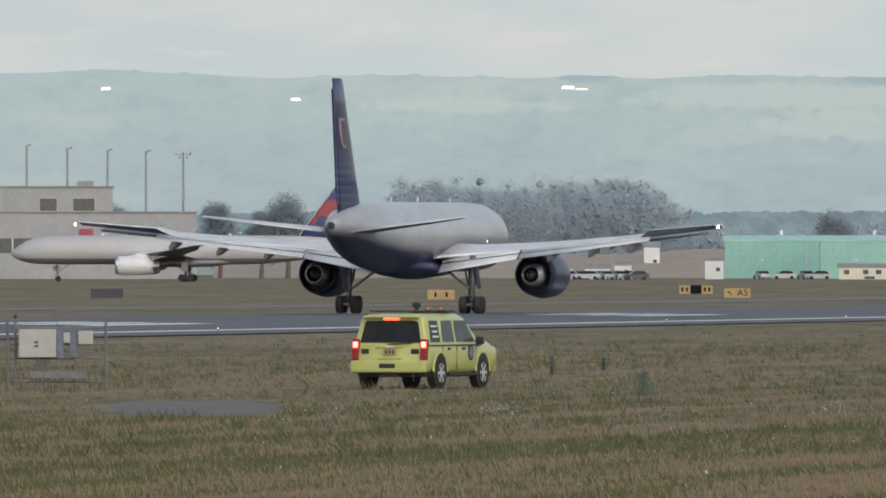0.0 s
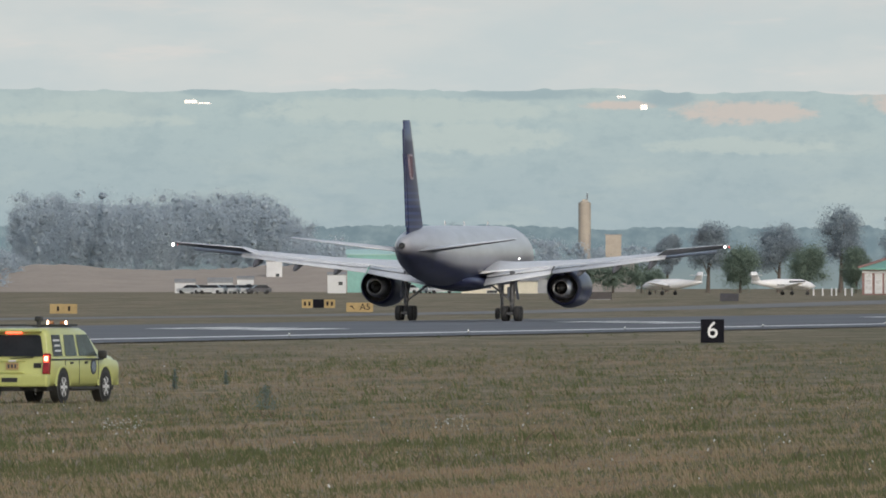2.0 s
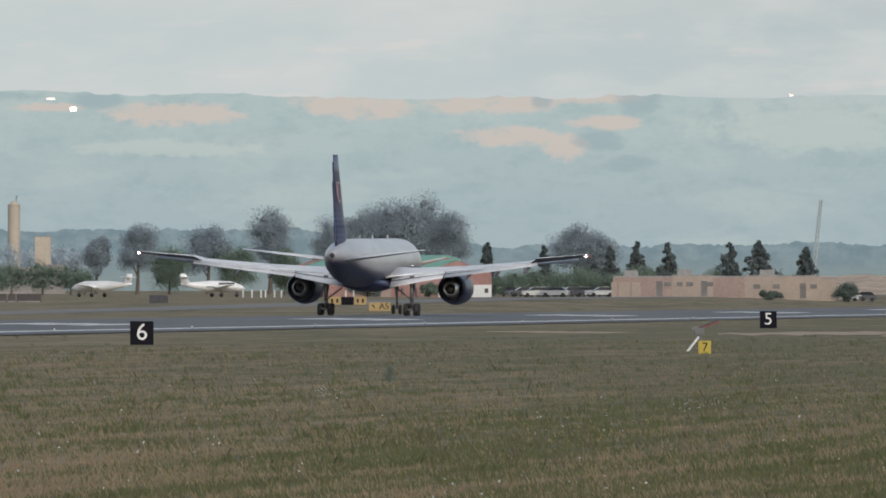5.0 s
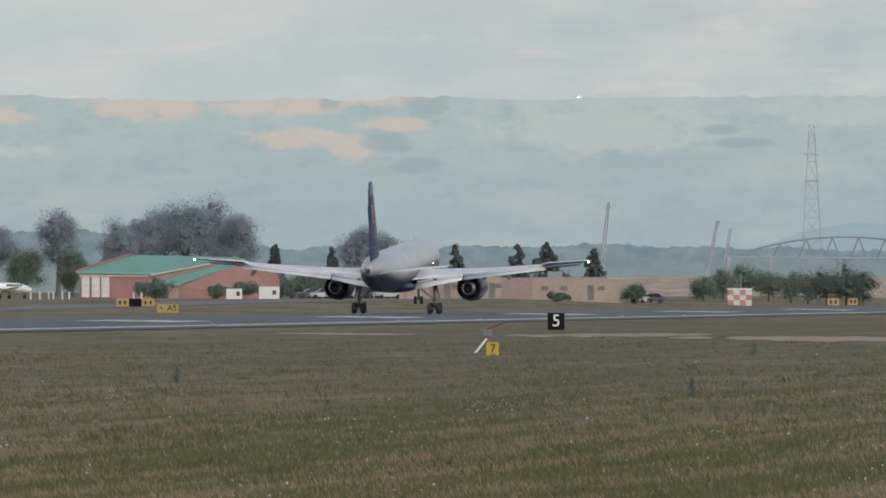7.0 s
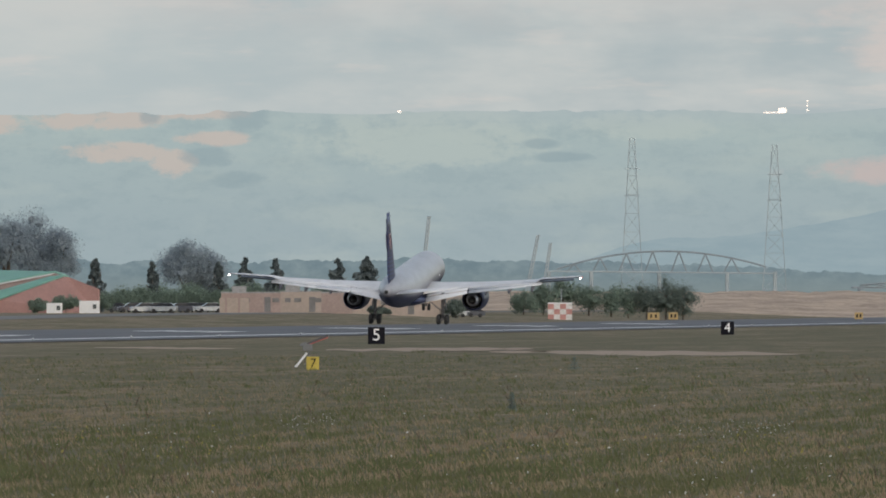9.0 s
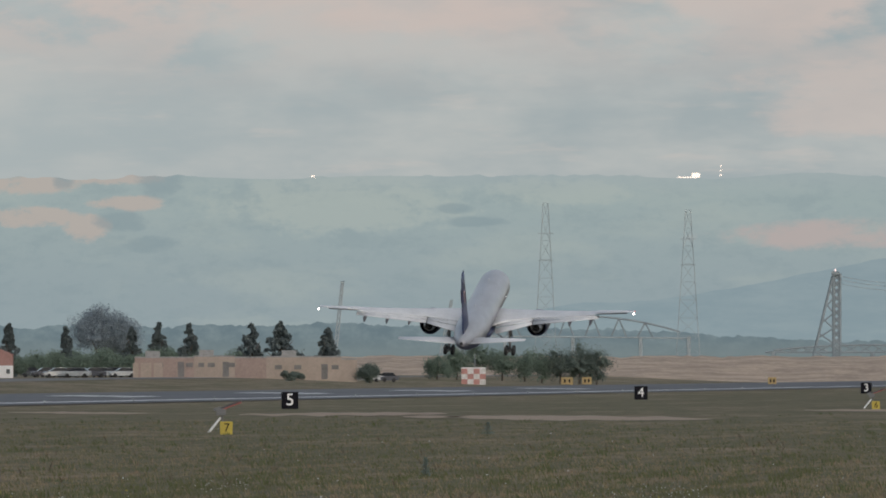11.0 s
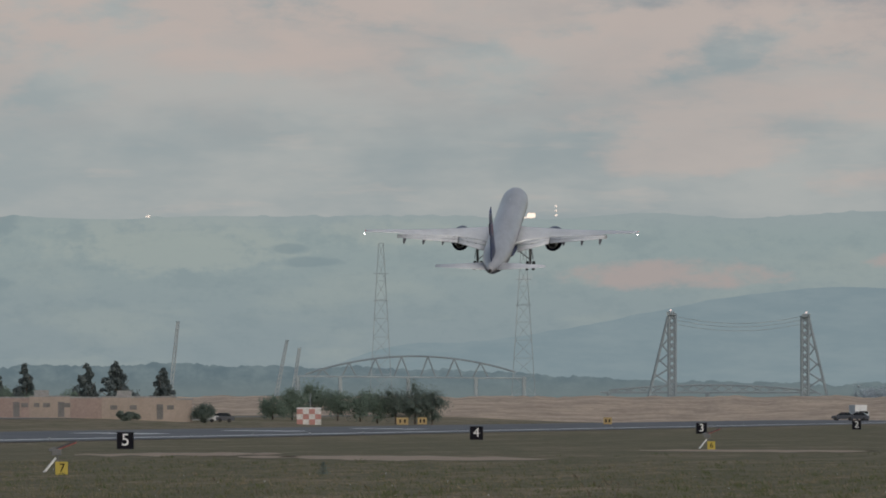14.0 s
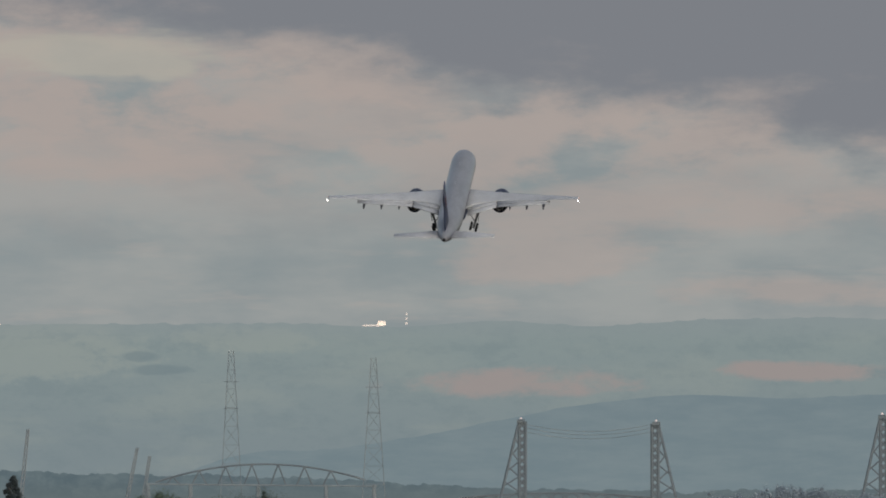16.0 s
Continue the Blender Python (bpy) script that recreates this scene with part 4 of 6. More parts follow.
taxi_sign(-373, 1570, 2.75, "y", "A5")
taxi_sign(-446, 1690, 3.7, "yky")
taxi_sign(-897, 1500, 2.7, "y")
taxi_sign(672, 1720, 2.45, "y", "A5")
taxi_sign(615, 1850, 4.6, "yky")
taxi_sign(1850, 2080, 1.6, "y")
taxi_sign(1885, 2080, 1.3, "y")
taxi_sign(2213, 2150, 1.2, "y")
sign_back = rough_mat("weathered_sign_back", (0.045, 0.045, 0.055), 0.7, scale=2.0, vary=0.3)
for u, d, w in ((-1488, 1560, 3.3), (281, 1880, 2.3)):
    sb = thing("taxiway_sign", put(u, d), "dark back of a taxiway sign beyond the runway", "sign", "taxiway signs")
    part("panel", box(0, 0, 0.62, w, 0.25, 0.95, 0.03), sign_back, sb)
    for x in (-w * 0.35, w * 0.35):
        part("leg", tube((x, 0, -0.1), (x, 0, 0.2), 0.05, seg=6), galv, sb)
edge_lamp = lamp_mat("edge_lamp", (1.0, 0.97, 0.9), 0.35)
for i in range(24):
    y = 640 + 61 * i
    for sx in (24.6,):
        x = RUN_X + sx
        l = thing("runway_light", pose(x, y, ground_z(x, y) - 0.05), "small white runway edge light on a stem", "lamp", "runway edge lights")
        part("stem", tube((0, 0, 0), (0, 0, 0.22), 0.03, seg=6), galv, l)
        part("lens", ball((0, 0, 0.25), 0.045, sub=1), edge_lamp, l)

# ---- far side of the field ----
def leaf_cloud(pts, size, rng, out=None):
    """Small quads at the given points, at random angles or facing roughly along out."""
    n = len(pts)
    a = rng.normal(size=(n, 3))
    if out is not None:
        f = out + 0.6 * rng.normal(size=(n, 3))
        f /= np.linalg.norm(f, axis=1)[:, None]
        a -= f * (a * f).sum(1)[:, None]
    a /= np.linalg.norm(a, axis=1)[:, None]
    b_ = np.cross(f, a) if out is not None else rng.normal(size=(n, 3))
    b_ -= a * (a * b_).sum(1)[:, None]
    b_ /= np.linalg.norm(b_, axis=1)[:, None]
    s = (size * rng.uniform(0.6, 1.4, n))[:, None]
    quad = np.stack([pts - a * s, pts - b_ * s * 0.6, pts + a * s, pts + b_ * s * 0.6], 1)
    return quad.reshape(-1, 3)


def quads_mesh(name, verts, mat, tri_verts=None, tris=None):
    """Loose quads, and, when given, shared triangles in the same mesh."""
    me = bpy.data.meshes.new(name)
    n = len(verts) // 4
    m = 0 if tris is None else len(tris)
    co_ = np.asarray(verts, dtype=np.float32)
    idx = np.arange(n * 4, dtype=np.int32)
    start = np.arange(0, n * 4, 4, dtype=np.int32)
    if m:
        idx = np.concatenate([idx, (tris + n * 4).ravel().astype(np.int32)])
        start = np.concatenate([start, n * 4 + np.arange(0, m * 3, 3, dtype=np.int32)])
        co_ = np.concatenate([co_, tri_verts.astype(np.float32)])
    me.vertices.add(len(co_))
    me.vertices.foreach_set("co", co_.ravel())
    me.loops.add(len(idx))
    me.loops.foreach_set("vertex_index", idx)
    me.polygons.add(n + m)
    me.polygons.foreach_set("loop_start", start)
    me.polygons.foreach_set("use_smooth", np.ones(n + m, dtype=bool))
    me.update(calc_edges=True)
    me.validate()
    me.materials.append(mat)
    return me


bm = ball((0, 0, 0), 1.0, sub=2)
bm.verts.ensure_lookup_table()
LUMP_V = np.array([v.co[:] for v in bm.verts])
LUMP_F = np.array([[v.index for v in f.verts] for f in bm.faces])
bm.free()


def crown(rng, w, h, z0, n, lumps, size, down=-0.75):
    """Uneven crown: solid lumps of foliage on an egg with leaves over their skin. Returns quads, hull vertices and triangles."""
    pts, outs, hull, faces = [], [], [], []
    for k in range(lumps):
        th, ph = rng.uniform(0, 2 * math.pi), math.acos(rng.uniform(down, 1))
        r = rng.uniform(0.25, 0.74)
        c = np.array([w / 2 * r * math.sin(ph) * math.cos(th), w / 2 * r * math.sin(ph) * math.sin(th), z0 + h / 2 + h / 2 * r * math.cos(ph)])
        rad = rng.uniform(0.17, 0.33) * min(w, h) * np.array([1, 1, 0.85])
        bumps = 0.22 + 0.04 * np.sin(LUMP_V @ rng.normal(size=3) * 5 + k) + 0.10 * np.sin(LUMP_V @ rng.normal(size=3) * 9 + k) + rng.uniform(-0.05, 0.05, len(LUMP_V))
        hull.append(c + LUMP_V * rad * bumps[:, None])
        faces.append(LUMP_F + k * len(LUMP_V))
        d = rng.normal(size=(n // lumps, 3))
        d /= np.linalg.norm(d, axis=1)[:, None]
        outs.append(d)
        pts.append(c + d * rad * (0.35 + 0.78 * rng.uniform(0, 1, (n // lumps, 1)) ** 0.75))
    p, hv = np.concatenate(pts), np.concatenate(hull)
    p[:, 2], hv[:, 2] = np.maximum(p[:, 2], z0 * 0.6), np.maximum(hv[:, 2], z0 * 0.6 - 0.05)
    return leaf_cloud(p, size, rng, np.concatenate(outs)), hv, np.concatenate(faces)


def conifer_points(rng, w, h, n):
    """Ragged conifer: drooping boughs of uneven length up a single leader."""
    out, boughs = [], 70
    for q in range(boughs):
        k = (q / boughs) ** 0.85
        th = rng.uniform(0, 2 * math.pi)
        length = w / 2 * (1 - k) ** 0.85 * rng.uniform(0.45, 1.25) + 0.25
        m = n // boughs
        t = rng.uniform(0, 1, m) ** 0.7
        side = rng.normal(0, 0.16, m) * length * (1.1 - t)
        rise = rng.normal(0, 0.10, m) * length
        out.append(np.stack([length * t * math.cos(th) - side * math.sin(th), length * t * math.sin(th) + side * math.cos(th),
                             h * (0.06 + 0.92 * k) - 0.30 * length * t + rise], 1))
    return np.concatenate(out)


bark = rough_mat("grey_brown_bark", (0.12, 0.10, 0.085), 0.9, scale=2.0)
# Far foliage colours carry painted evening haze, palest and bluest in the distant woods.
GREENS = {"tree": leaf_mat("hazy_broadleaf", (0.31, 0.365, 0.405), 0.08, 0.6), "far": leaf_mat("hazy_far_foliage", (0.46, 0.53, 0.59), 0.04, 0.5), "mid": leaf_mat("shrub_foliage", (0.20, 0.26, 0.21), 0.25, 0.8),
          "conifer": leaf_mat("hazy_conifer", (0.17, 0.205, 0.21), 0.25, 0.8), "dark": leaf_mat("dark_bush_foliage", (0.165, 0.205, 0.18), 0.25, 0.8)}
LABELS = {"tree": "grey green broadleaf tree in evening haze", "mid": "bushy mid-green broadleaf tree beside the airfield", "conifer": "dark ragged conifer behind the buildings",
          "dark": "dense dark green bush beside the field"}
tree_rng = np.random.default_rng(5)


def tree(u, d, vtop, width_u, kind="tree", n=1500):
    """Tree standing at bearing u; vtop its survey height, width_u its crown's width in survey units."""
    k = d / LENS
    p = grounded(u, d)
    h = (505 - vtop) * k + EYE_Z - p.z
    w = width_u * k
    t = thing("conifer" if kind == "conifer" else ("bush" if h < 5 else "tree"), Matrix.Translation(p), LABELS[kind], "tree" if h >= 5 else "bush", "airfield trees")
    bm = tube((0, 0, -0.3), (0.02 * h, 0, h * 0.55), 0.03 * h, 0.012 * h, 8)
    for q in range(4):
        a = q * 1.57 + u
        tube((0.01 * h, 0, h * (0.22 + 0.07 * q)), (w * 0.28 * math.cos(a), w * 0.28 * math.sin(a), h * (0.45 + 0.1 * q)), 0.012 * h, 0.004 * h, 6, bm)
    part("trunk", bm, bark, t)
    if kind == "conifer":
        me = quads_mesh("crown", leaf_cloud(conifer_points(tree_rng, w * 1.25, h, n), 0.26, tree_rng), GREENS[kind])
    else:
        low = 0.0 if kind in ("mid", "dark") else 0.12
        me = quads_mesh("crown", *crown_of(kind, w, h, low, n))
    top_ = new("crown", me)
    top_.parent = t
    return t


def crown_of(kind, w, h, low, n):
    q, hv, hf = crown(tree_rng, w * 1.3, h * (1.0 - low), h * low, n, int(24 + w) if low else int(28 + w), 0.15 if low else 0.12, -0.75 if low else -1.0)
    return q, GREENS[kind], hv, hf


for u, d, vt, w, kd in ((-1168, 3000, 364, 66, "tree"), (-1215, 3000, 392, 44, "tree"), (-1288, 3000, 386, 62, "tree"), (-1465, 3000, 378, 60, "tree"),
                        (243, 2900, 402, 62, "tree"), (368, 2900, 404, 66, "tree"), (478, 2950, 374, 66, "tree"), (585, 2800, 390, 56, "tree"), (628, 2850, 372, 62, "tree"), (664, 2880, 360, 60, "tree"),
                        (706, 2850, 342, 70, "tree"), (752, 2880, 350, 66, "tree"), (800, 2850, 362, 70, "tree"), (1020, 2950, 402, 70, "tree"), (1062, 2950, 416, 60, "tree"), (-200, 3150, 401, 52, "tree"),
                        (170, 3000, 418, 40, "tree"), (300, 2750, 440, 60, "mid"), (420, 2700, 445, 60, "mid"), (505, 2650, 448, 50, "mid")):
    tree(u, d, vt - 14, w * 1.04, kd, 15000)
for u, vt, w in ((862, 434, 28), (963, 440, 24), (1080, 440, 26), (1127, 432, 30), (1182, 434, 34), (1291, 434, 40), (1342, 430, 62), (1426, 442, 44)):
    tree(u, 2450, vt - 6, w * 1.5, "conifer", 4000)
for u, d, vt, w, kd in ((20, 2650, 462, 70, "mid"), (-10, 2600, 474, 60, "mid"), (75, 2650, 458, 74, "mid"), (125, 2650, 462, 60, "mid"), (150, 2600, 474, 40, "mid"),
                        (905, 2480, 482, 70, "mid"), (960, 2480, 470, 80, "mid"), (1020, 2500, 470, 76, "mid"), (1075, 2500, 474, 70, "mid"), (1135, 2480, 466, 70, "mid"), (1190, 2480, 470, 66, "mid"), (1260, 2480, 470, 66, "mid"),
                        (650, 2280, 486, 66, "mid"), (810, 2280, 494, 60, "mid"), (760, 2260, 500, 36, "mid"), (870, 2330, 488, 56, "mid"),
                        (1620, 2480, 484, 54, "mid"), (1655, 2500, 466, 50, "mid"), (1690, 2540, 462, 58, "mid"), (1735, 2540, 470, 56, "mid"), (1775, 2540, 466, 52, "mid"), (1805, 2500, 478, 44, "mid"),
                        (1838, 2500, 464, 58, "dark"), (1872, 2500, 456, 62, "dark"), (1902, 2500, 470, 48, "dark"), (1500, 2300, 498, 46, "dark"), (1363, 2250, 513, 40, "dark")):
    tree(u, d, vt, w, kd, 4000)

for i in range(12):
    tree(915 + 26 * i, 2400 + 9 * (i % 3), 478 - 7 * math.sin(i * 1.7), 46, "mid", 3500)

# far woods, one mass per band
wood_rng = np.random.default_rng(11)


def far_wood(u0, u1, d, top, mat, label, step=16, wd=34, per=170):
    vs, hulls, faces = [], [], []
    for u in np.arange(u0, u1, step):
        dd = d + wood_rng.uniform(-120, 120)
        uu = u + wood_rng.uniform(-10, 10)
        p = grounded(uu, dd)
        h = (505 - top(uu) + wood_rng.uniform(-4, 3)) * dd / LENS + EYE_Z - p.z
        w = wd * dd / LENS * wood_rng.uniform(0.8, 1.4)
        q, hv, hf = crown(wood_rng, w, max(2.0, h), 0.0, per, 26, 0.15, -1.0)
        vs.append(q + np.array(p))
        faces.append(hf + sum(len(k_) for k_ in hulls))
        hulls.append(hv + np.array(p))
    return tagged(new("woods", quads_mesh("woods", np.concatenate(vs), mat, np.concatenate(hulls), np.concatenate(faces))), label, "trees", kind="stuff")


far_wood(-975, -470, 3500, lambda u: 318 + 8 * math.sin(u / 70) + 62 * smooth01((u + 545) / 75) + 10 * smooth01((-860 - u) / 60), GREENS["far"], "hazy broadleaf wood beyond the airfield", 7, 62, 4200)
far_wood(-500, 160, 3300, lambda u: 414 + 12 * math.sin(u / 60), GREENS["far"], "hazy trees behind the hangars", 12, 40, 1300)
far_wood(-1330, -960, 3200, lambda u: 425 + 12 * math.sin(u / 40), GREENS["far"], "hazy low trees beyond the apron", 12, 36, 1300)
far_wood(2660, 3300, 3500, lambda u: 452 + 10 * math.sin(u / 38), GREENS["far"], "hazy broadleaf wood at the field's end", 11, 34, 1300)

# buildings
# distance haze is mixed into the pale wall and red brick colours
white_wall = rough_mat("pale_concrete_wall", (0.30, 0.305, 0.315), 0.8, scale=0.25, vary=0.1)
pane_m = rough_mat("dark_pane", (0.05, 0.06, 0.07), 0.15, scale=1.0, vary=0.3)
teal = rough_mat("teal_cladding", (0.24, 0.46, 0.41), 0.55, scale=0.2, vary=0.1)
teal_roof = rough_mat("pale_teal_roof", (0.38, 0.58, 0.53), 0.5, scale=0.2, vary=0.1)
green_roof = rough_mat("green_metal_roof", (0.15, 0.33, 0.26), 0.5, scale=0.25, vary=0.1)
brick_red = rough_mat("red_brick_haze", (0.27, 0.155, 0.14), 0.85, scale=0.5, vary=0.12)
brick_tan = rough_mat("pinkish_brick", (0.27, 0.205, 0.185), 0.85, scale=0.4, vary=0.15)
brick_tan2 = rough_mat("tan_block", (0.31, 0.255, 0.22), 0.85, scale=0.4, vary=0.12)
cream = rough_mat("cream_siding", (0.60, 0.56, 0.45), 0.7, scale=0.6, vary=0.08)
white_panel = rough_mat("white_panel", (0.56, 0.565, 0.57), 0.6, scale=0.6, vary=0.08)
roof_grey = rough_mat("grey_roof", (0.24, 0.24, 0.24), 0.8, scale=0.5)


def block(name, u0, u1, d, vtop, depth, wall, label, category="building", gable=0.0, roof=None, turn=0.0, over=0.3):
    """Building with walls, roof slab or gable. Returns it with width, height and units per metre."""
    uc, k = (u0 + u1) / 2, d / LENS
    m = put(uc, d, turn)
    h = (505 - vtop) * k + EYE_Z - m.translation.z - gable
    w = (u1 - u0) * k
    t = thing(name, m, label, category)
    th = 0.3
    for nm, cx, cy, sx, sy in (("front_wall", 0, 0, w, th), ("back_wall", 0, depth, w, th), ("side_wall", -w / 2 + th / 2, depth / 2, th, depth - th), ("side_wall", w / 2 - th / 2, depth / 2, th, depth - th)):
        part(nm, box(cx, cy, h / 2 - 0.3, sx, sy, h + 0.6), wall, t)
    if gable:
        prof = [(-depth / 2 - over, 0), (0, gable), (depth / 2 + over, 0), (depth / 2 + over, 0.2), (0, gable + 0.22), (-depth / 2 - over, 0.2)]
        bm = loft([[(x, depth / 2 + y, h + z) for y, z in prof] for x in (-w / 2 - over, w / 2 + over)])
        part("roof", bm, roof or roof_grey, t)
        for sx in (-1, 1):
            part("gable_wall", loft([[(sx * (w / 2 - 0.15) + o, depth / 2 + y, h + z) for y, z in ((-depth / 2, 0), (0, gable), (depth / 2, 0))] for o in (-0.14, 0.14)]), wall, t)
    else:
        part("roof", box(0, depth / 2, h + 0.1, w + over, depth + over, 0.22, 0.03), roof or roof_grey, t)
    return t, w, h, 1 / k


def opening(t, x, z, w, h, mat, name="window", frame_m=None):
    o = part(name, box(x, -0.17, z, w, 0.08, h, 0.01), frame_m or white_panel, t)
    part("pane", box(x, -0.22, z, w - 0.16, 0.04, h - 0.16), mat, o)


# terminal
t, w, h, s = block("terminal", -1980, -1478, 2850, 360, 20, white_wall, "pale concrete terminal block with dark square windows", over=0.8)
for x0, x1 in ((-1608, -1576), (-1549, -1509)):
    opening(t, ((x0 + x1) / 2 - (-1980 - 1478) / 2) / s, h - 31 / s, (x1 - x0) / s, 24 / s, pane_m)
part("parapet_box", box(w / 2 - 5, 8, h + 0.6, 3, 3, 1.2, 0.05), roof_grey, t)
t, w, h, s = block("concourse", -1980, -1330, 2780, 405, 12, white_wall, "low pale terminal concourse with a dark glazed band", over=0.8)
part("glazing", box(0, -0.2, h * 0.5, w * 0.96, 0.1, h * 0.22), pane_m, t)
for i in range(13):
    part("mullion", box((i / 12 - 0.5) * w * 0.96, -0.28, h * 0.5, 0.25, 0.08, h * 0.22), white_panel, t)
part("red_panel", box(w / 2 - (1330 - 1525 + 0) / s * -1, -0.25, h * 0.62, 2.6, 0.1, 3.2), rough_mat("dull_red_panel", (0.30, 0.06, 0.08), 0.6), t, "dull red wall panel")
# far steel, its grey paled by haze put into the colour
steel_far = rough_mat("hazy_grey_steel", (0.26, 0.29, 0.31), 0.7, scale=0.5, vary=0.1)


def light_mast(u, d, vtop, heads):
    p = grounded(u, d)
    h = (505 - vtop) * d / LENS + EYE_Z - p.z
    t = thing("light_mast", Matrix.Translation(p) @ pose(0, 0, 0, 0, 0, facing(u)), "tall grey apron floodlight mast", "street lamp", "apron light masts")
    part("pole", tube((0, 0, 0), (0, 0, h), 0.32, 0.2, 8), steel_far, t)
    if heads == 1:
        part("lamp_head", box(0.45, 0, h, 1.1, 0.5, 0.35, 0.05, (0, -12, 0)), steel_far, t)
    else:
        part("crossarm", box(0, 0, h - 0.4, 3.0, 0.2, 0.2), steel_far, t)
        for i in range(heads):
            part("lamp_head", box(-1.4 + 2.8 * i / (heads - 1), 0, h - 0.1 - 0.9 * (i % 2), 0.45, 0.4, 0.45, 0.05), steel_far, t)


for u, vt, nh in ((-1630, 286, 1), (-1558, 291, 1), (-1487, 294, 1), (-1419, 296, 1), (-1353, 299, 5)):
    light_mast(u, 3050, vt, nh)

# second airliner on the far apron
white_hull, nt, b = nodes_of("white_and_grey_hull")
sep = nt.nodes.new("ShaderNodeSeparateXYZ")
co = obj_coord(nt)
nt.links.new(co, sep.inputs[0])
nt.links.new(mix_rgb(nt, step_node(nt, sep.outputs[2], 3.3, 3.2), mix_rgb(nt, noise_node(nt, co, 0.5), (0.37, 0.37, 0.385, 1), (0.45, 0.45, 0.465, 1)), (0.16, 0.16, 0.18, 1)), b.inputs["Base Color"])
b.inputs["Roughness"].default_value = 0.35
two_fin, nt, b = nodes_of("red_and_blue_fin")
sep = nt.nodes.new("ShaderNodeSeparateXYZ")
co = obj_coord(nt)
nt.links.new(co, sep.inputs[0])
wv = math_node(nt, "MULTIPLY_ADD", noise_node(nt, co, 0.35, 1), 3.0, sep.outputs[2])
slope = math_node(nt, "MULTIPLY_ADD", sep.outputs[1], 0.35, wv)
band = math_node(nt, "MULTIPLY", step_node(nt, slope, 3.4, 3.8), step_node(nt, slope, 6.2, 5.6))
nt.links.new(mix_rgb(nt, band, (0.035, 0.045, 0.14, 1), (0.27, 0.05, 0.06, 1)), b.inputs["Base Color"])
p = grounded(-1345, 2170)
airliner(pose(p.x, p.y, p.z, 0, 0, facing(-1330) + 86), white_hull, two_fin, wing_m, "white airliner with a red and blue fin on the far apron", flaps=False, emblem=False)

# teal hangars, site office, silo
for u0, u1, d in ((-395, -228, 2900), (-226, -66, 2860)):
    t, w, h, s = block("hangar", u0, u1, d, 447, 24, teal, "large teal corrugated hangar with a pale roof", "hangar", 0.9, teal_roof)
    for i in range(int(w / 0.75)):
        part("rib", box(-w / 2 + 0.4 + i * 0.75, -0.19, h / 2, 0.10, 0.08, h), teal, t)
    part("wall_lamp", box(-w * 0.1, -0.25, h * 0.5, 0.5, 0.2, 0.4), white_panel, t)
    part("roof_vent", box(w * 0.1, 12, h + 1.6, 0.6, 0.6, 0.9), white_panel, t)
    part("downpipe", tube((w * 0.36, -0.25, 0), (w * 0.36, -0.25, h), 0.1, seg=6), white_panel, t)
t, w, h, s = block("site_office", -193, -58, 2620, 497, 6, cream, "long cream site office with small square windows", "cabin", 0.5)
for q in (-0.40, -0.15, 0.02):
    opening(t, q * w, h * 0.62, 1.1, 0.9, pane_m)
opening(t, -0.1 * w, h * 0.15, 1.9, 0.6, pane_m, "vent")
t, w, h, s = block("shed", -58, -22, 2640, 489, 5, white_wall, "small pale arched shed beside the site office", "shed", 0.9)
for u0, u1, d, vt, g in ((-430, -397, 2680, 487, 0.4), (-642, -598, 2700, 497, 0.8), (-590, -560, 2740, 494, 0.5), (-538, -510, 3120, 459, 0.9), (-700, -664, 2720, 499, 0.6)):
    t, w, h, s = block("site_hut", u0, u1, d, vt, 4, white_panel, "small white site hut beyond the taxiway", "hut", g, roof_grey, over=0.1)
    opening(t, w * 0.2, h * 0.55, 0.9, 0.8, pane_m)
silo = thing("silo_tower", put(25, 3300), "tall tan concrete silo tower with a narrower lower shaft", "tower")
k = 3300 / LENS
silo_m = rough_mat("tan_silo", (0.40, 0.35, 0.29), 0.8, scale=0.4, vary=0.1)
part("shaft", box(0.3, 0, 6, 1.9, 1.9, 12.4, 0.05), rough_mat("silo_shaft", (0.30, 0.275, 0.25), 0.8, scale=0.5), silo)
part("drum", tube((0, 0, 9.0), (0, 0, 19.0), 1.32, seg=20), silo_m, silo, "tan upper drum")
part("cap", tube((0, 0, 19.0), (0, 0, 19.7), 1.1, 0.4, 14), silo_m, silo)
part("vent_pipe", tube((0.5, 0, 19.2), (0.6, 0, 21.0), 0.18, seg=7), steel_far, silo)
t, w, h, s = block("plant_shed", 62, 90, 3250, 420, 6, silo_m, "tan batching plant block beside the silo", "building")
t, w, h, s = block("plant_house", -20, 15, 3200, 472, 8, white_wall, "low pale plant building", "building", 1.2)
dark_wall = rough_mat("brown_barrier", (0.065, 0.058, 0.057), 0.8, scale=0.8)
for u0, u1 in ((-38, 12), (14, 28), (30, 73)):
    b = thing("barrier", put((u0 + u1) / 2, 1960), "low dark brown barrier panel on the grass", "barrier", "barriers")
    part("panel", box(0, 0, 0.5, (u1 - u0) * 1960 / LENS, 0.4, 1.05, 0.04), dark_wall, b)
    part("foot", box(0, 0, 0.04, (u1 - u0) * 1960 / LENS * 0.9, 0.8, 0.12), roof_grey, b)

# red brick hall with green roofs
hall = thing("fire_hall", put(650, 2300), "red brick hall with green metal roofs and white doors", "building")
HALL = LENS / 2300
hz = hall.matrix_basis.translation.z


def hp(u, v, y):
    return ((u - 650) / HALL * (1 + y / 2300), y, EYE_Z - hz + (505 - v) / HALL * (1 + y / 2300))


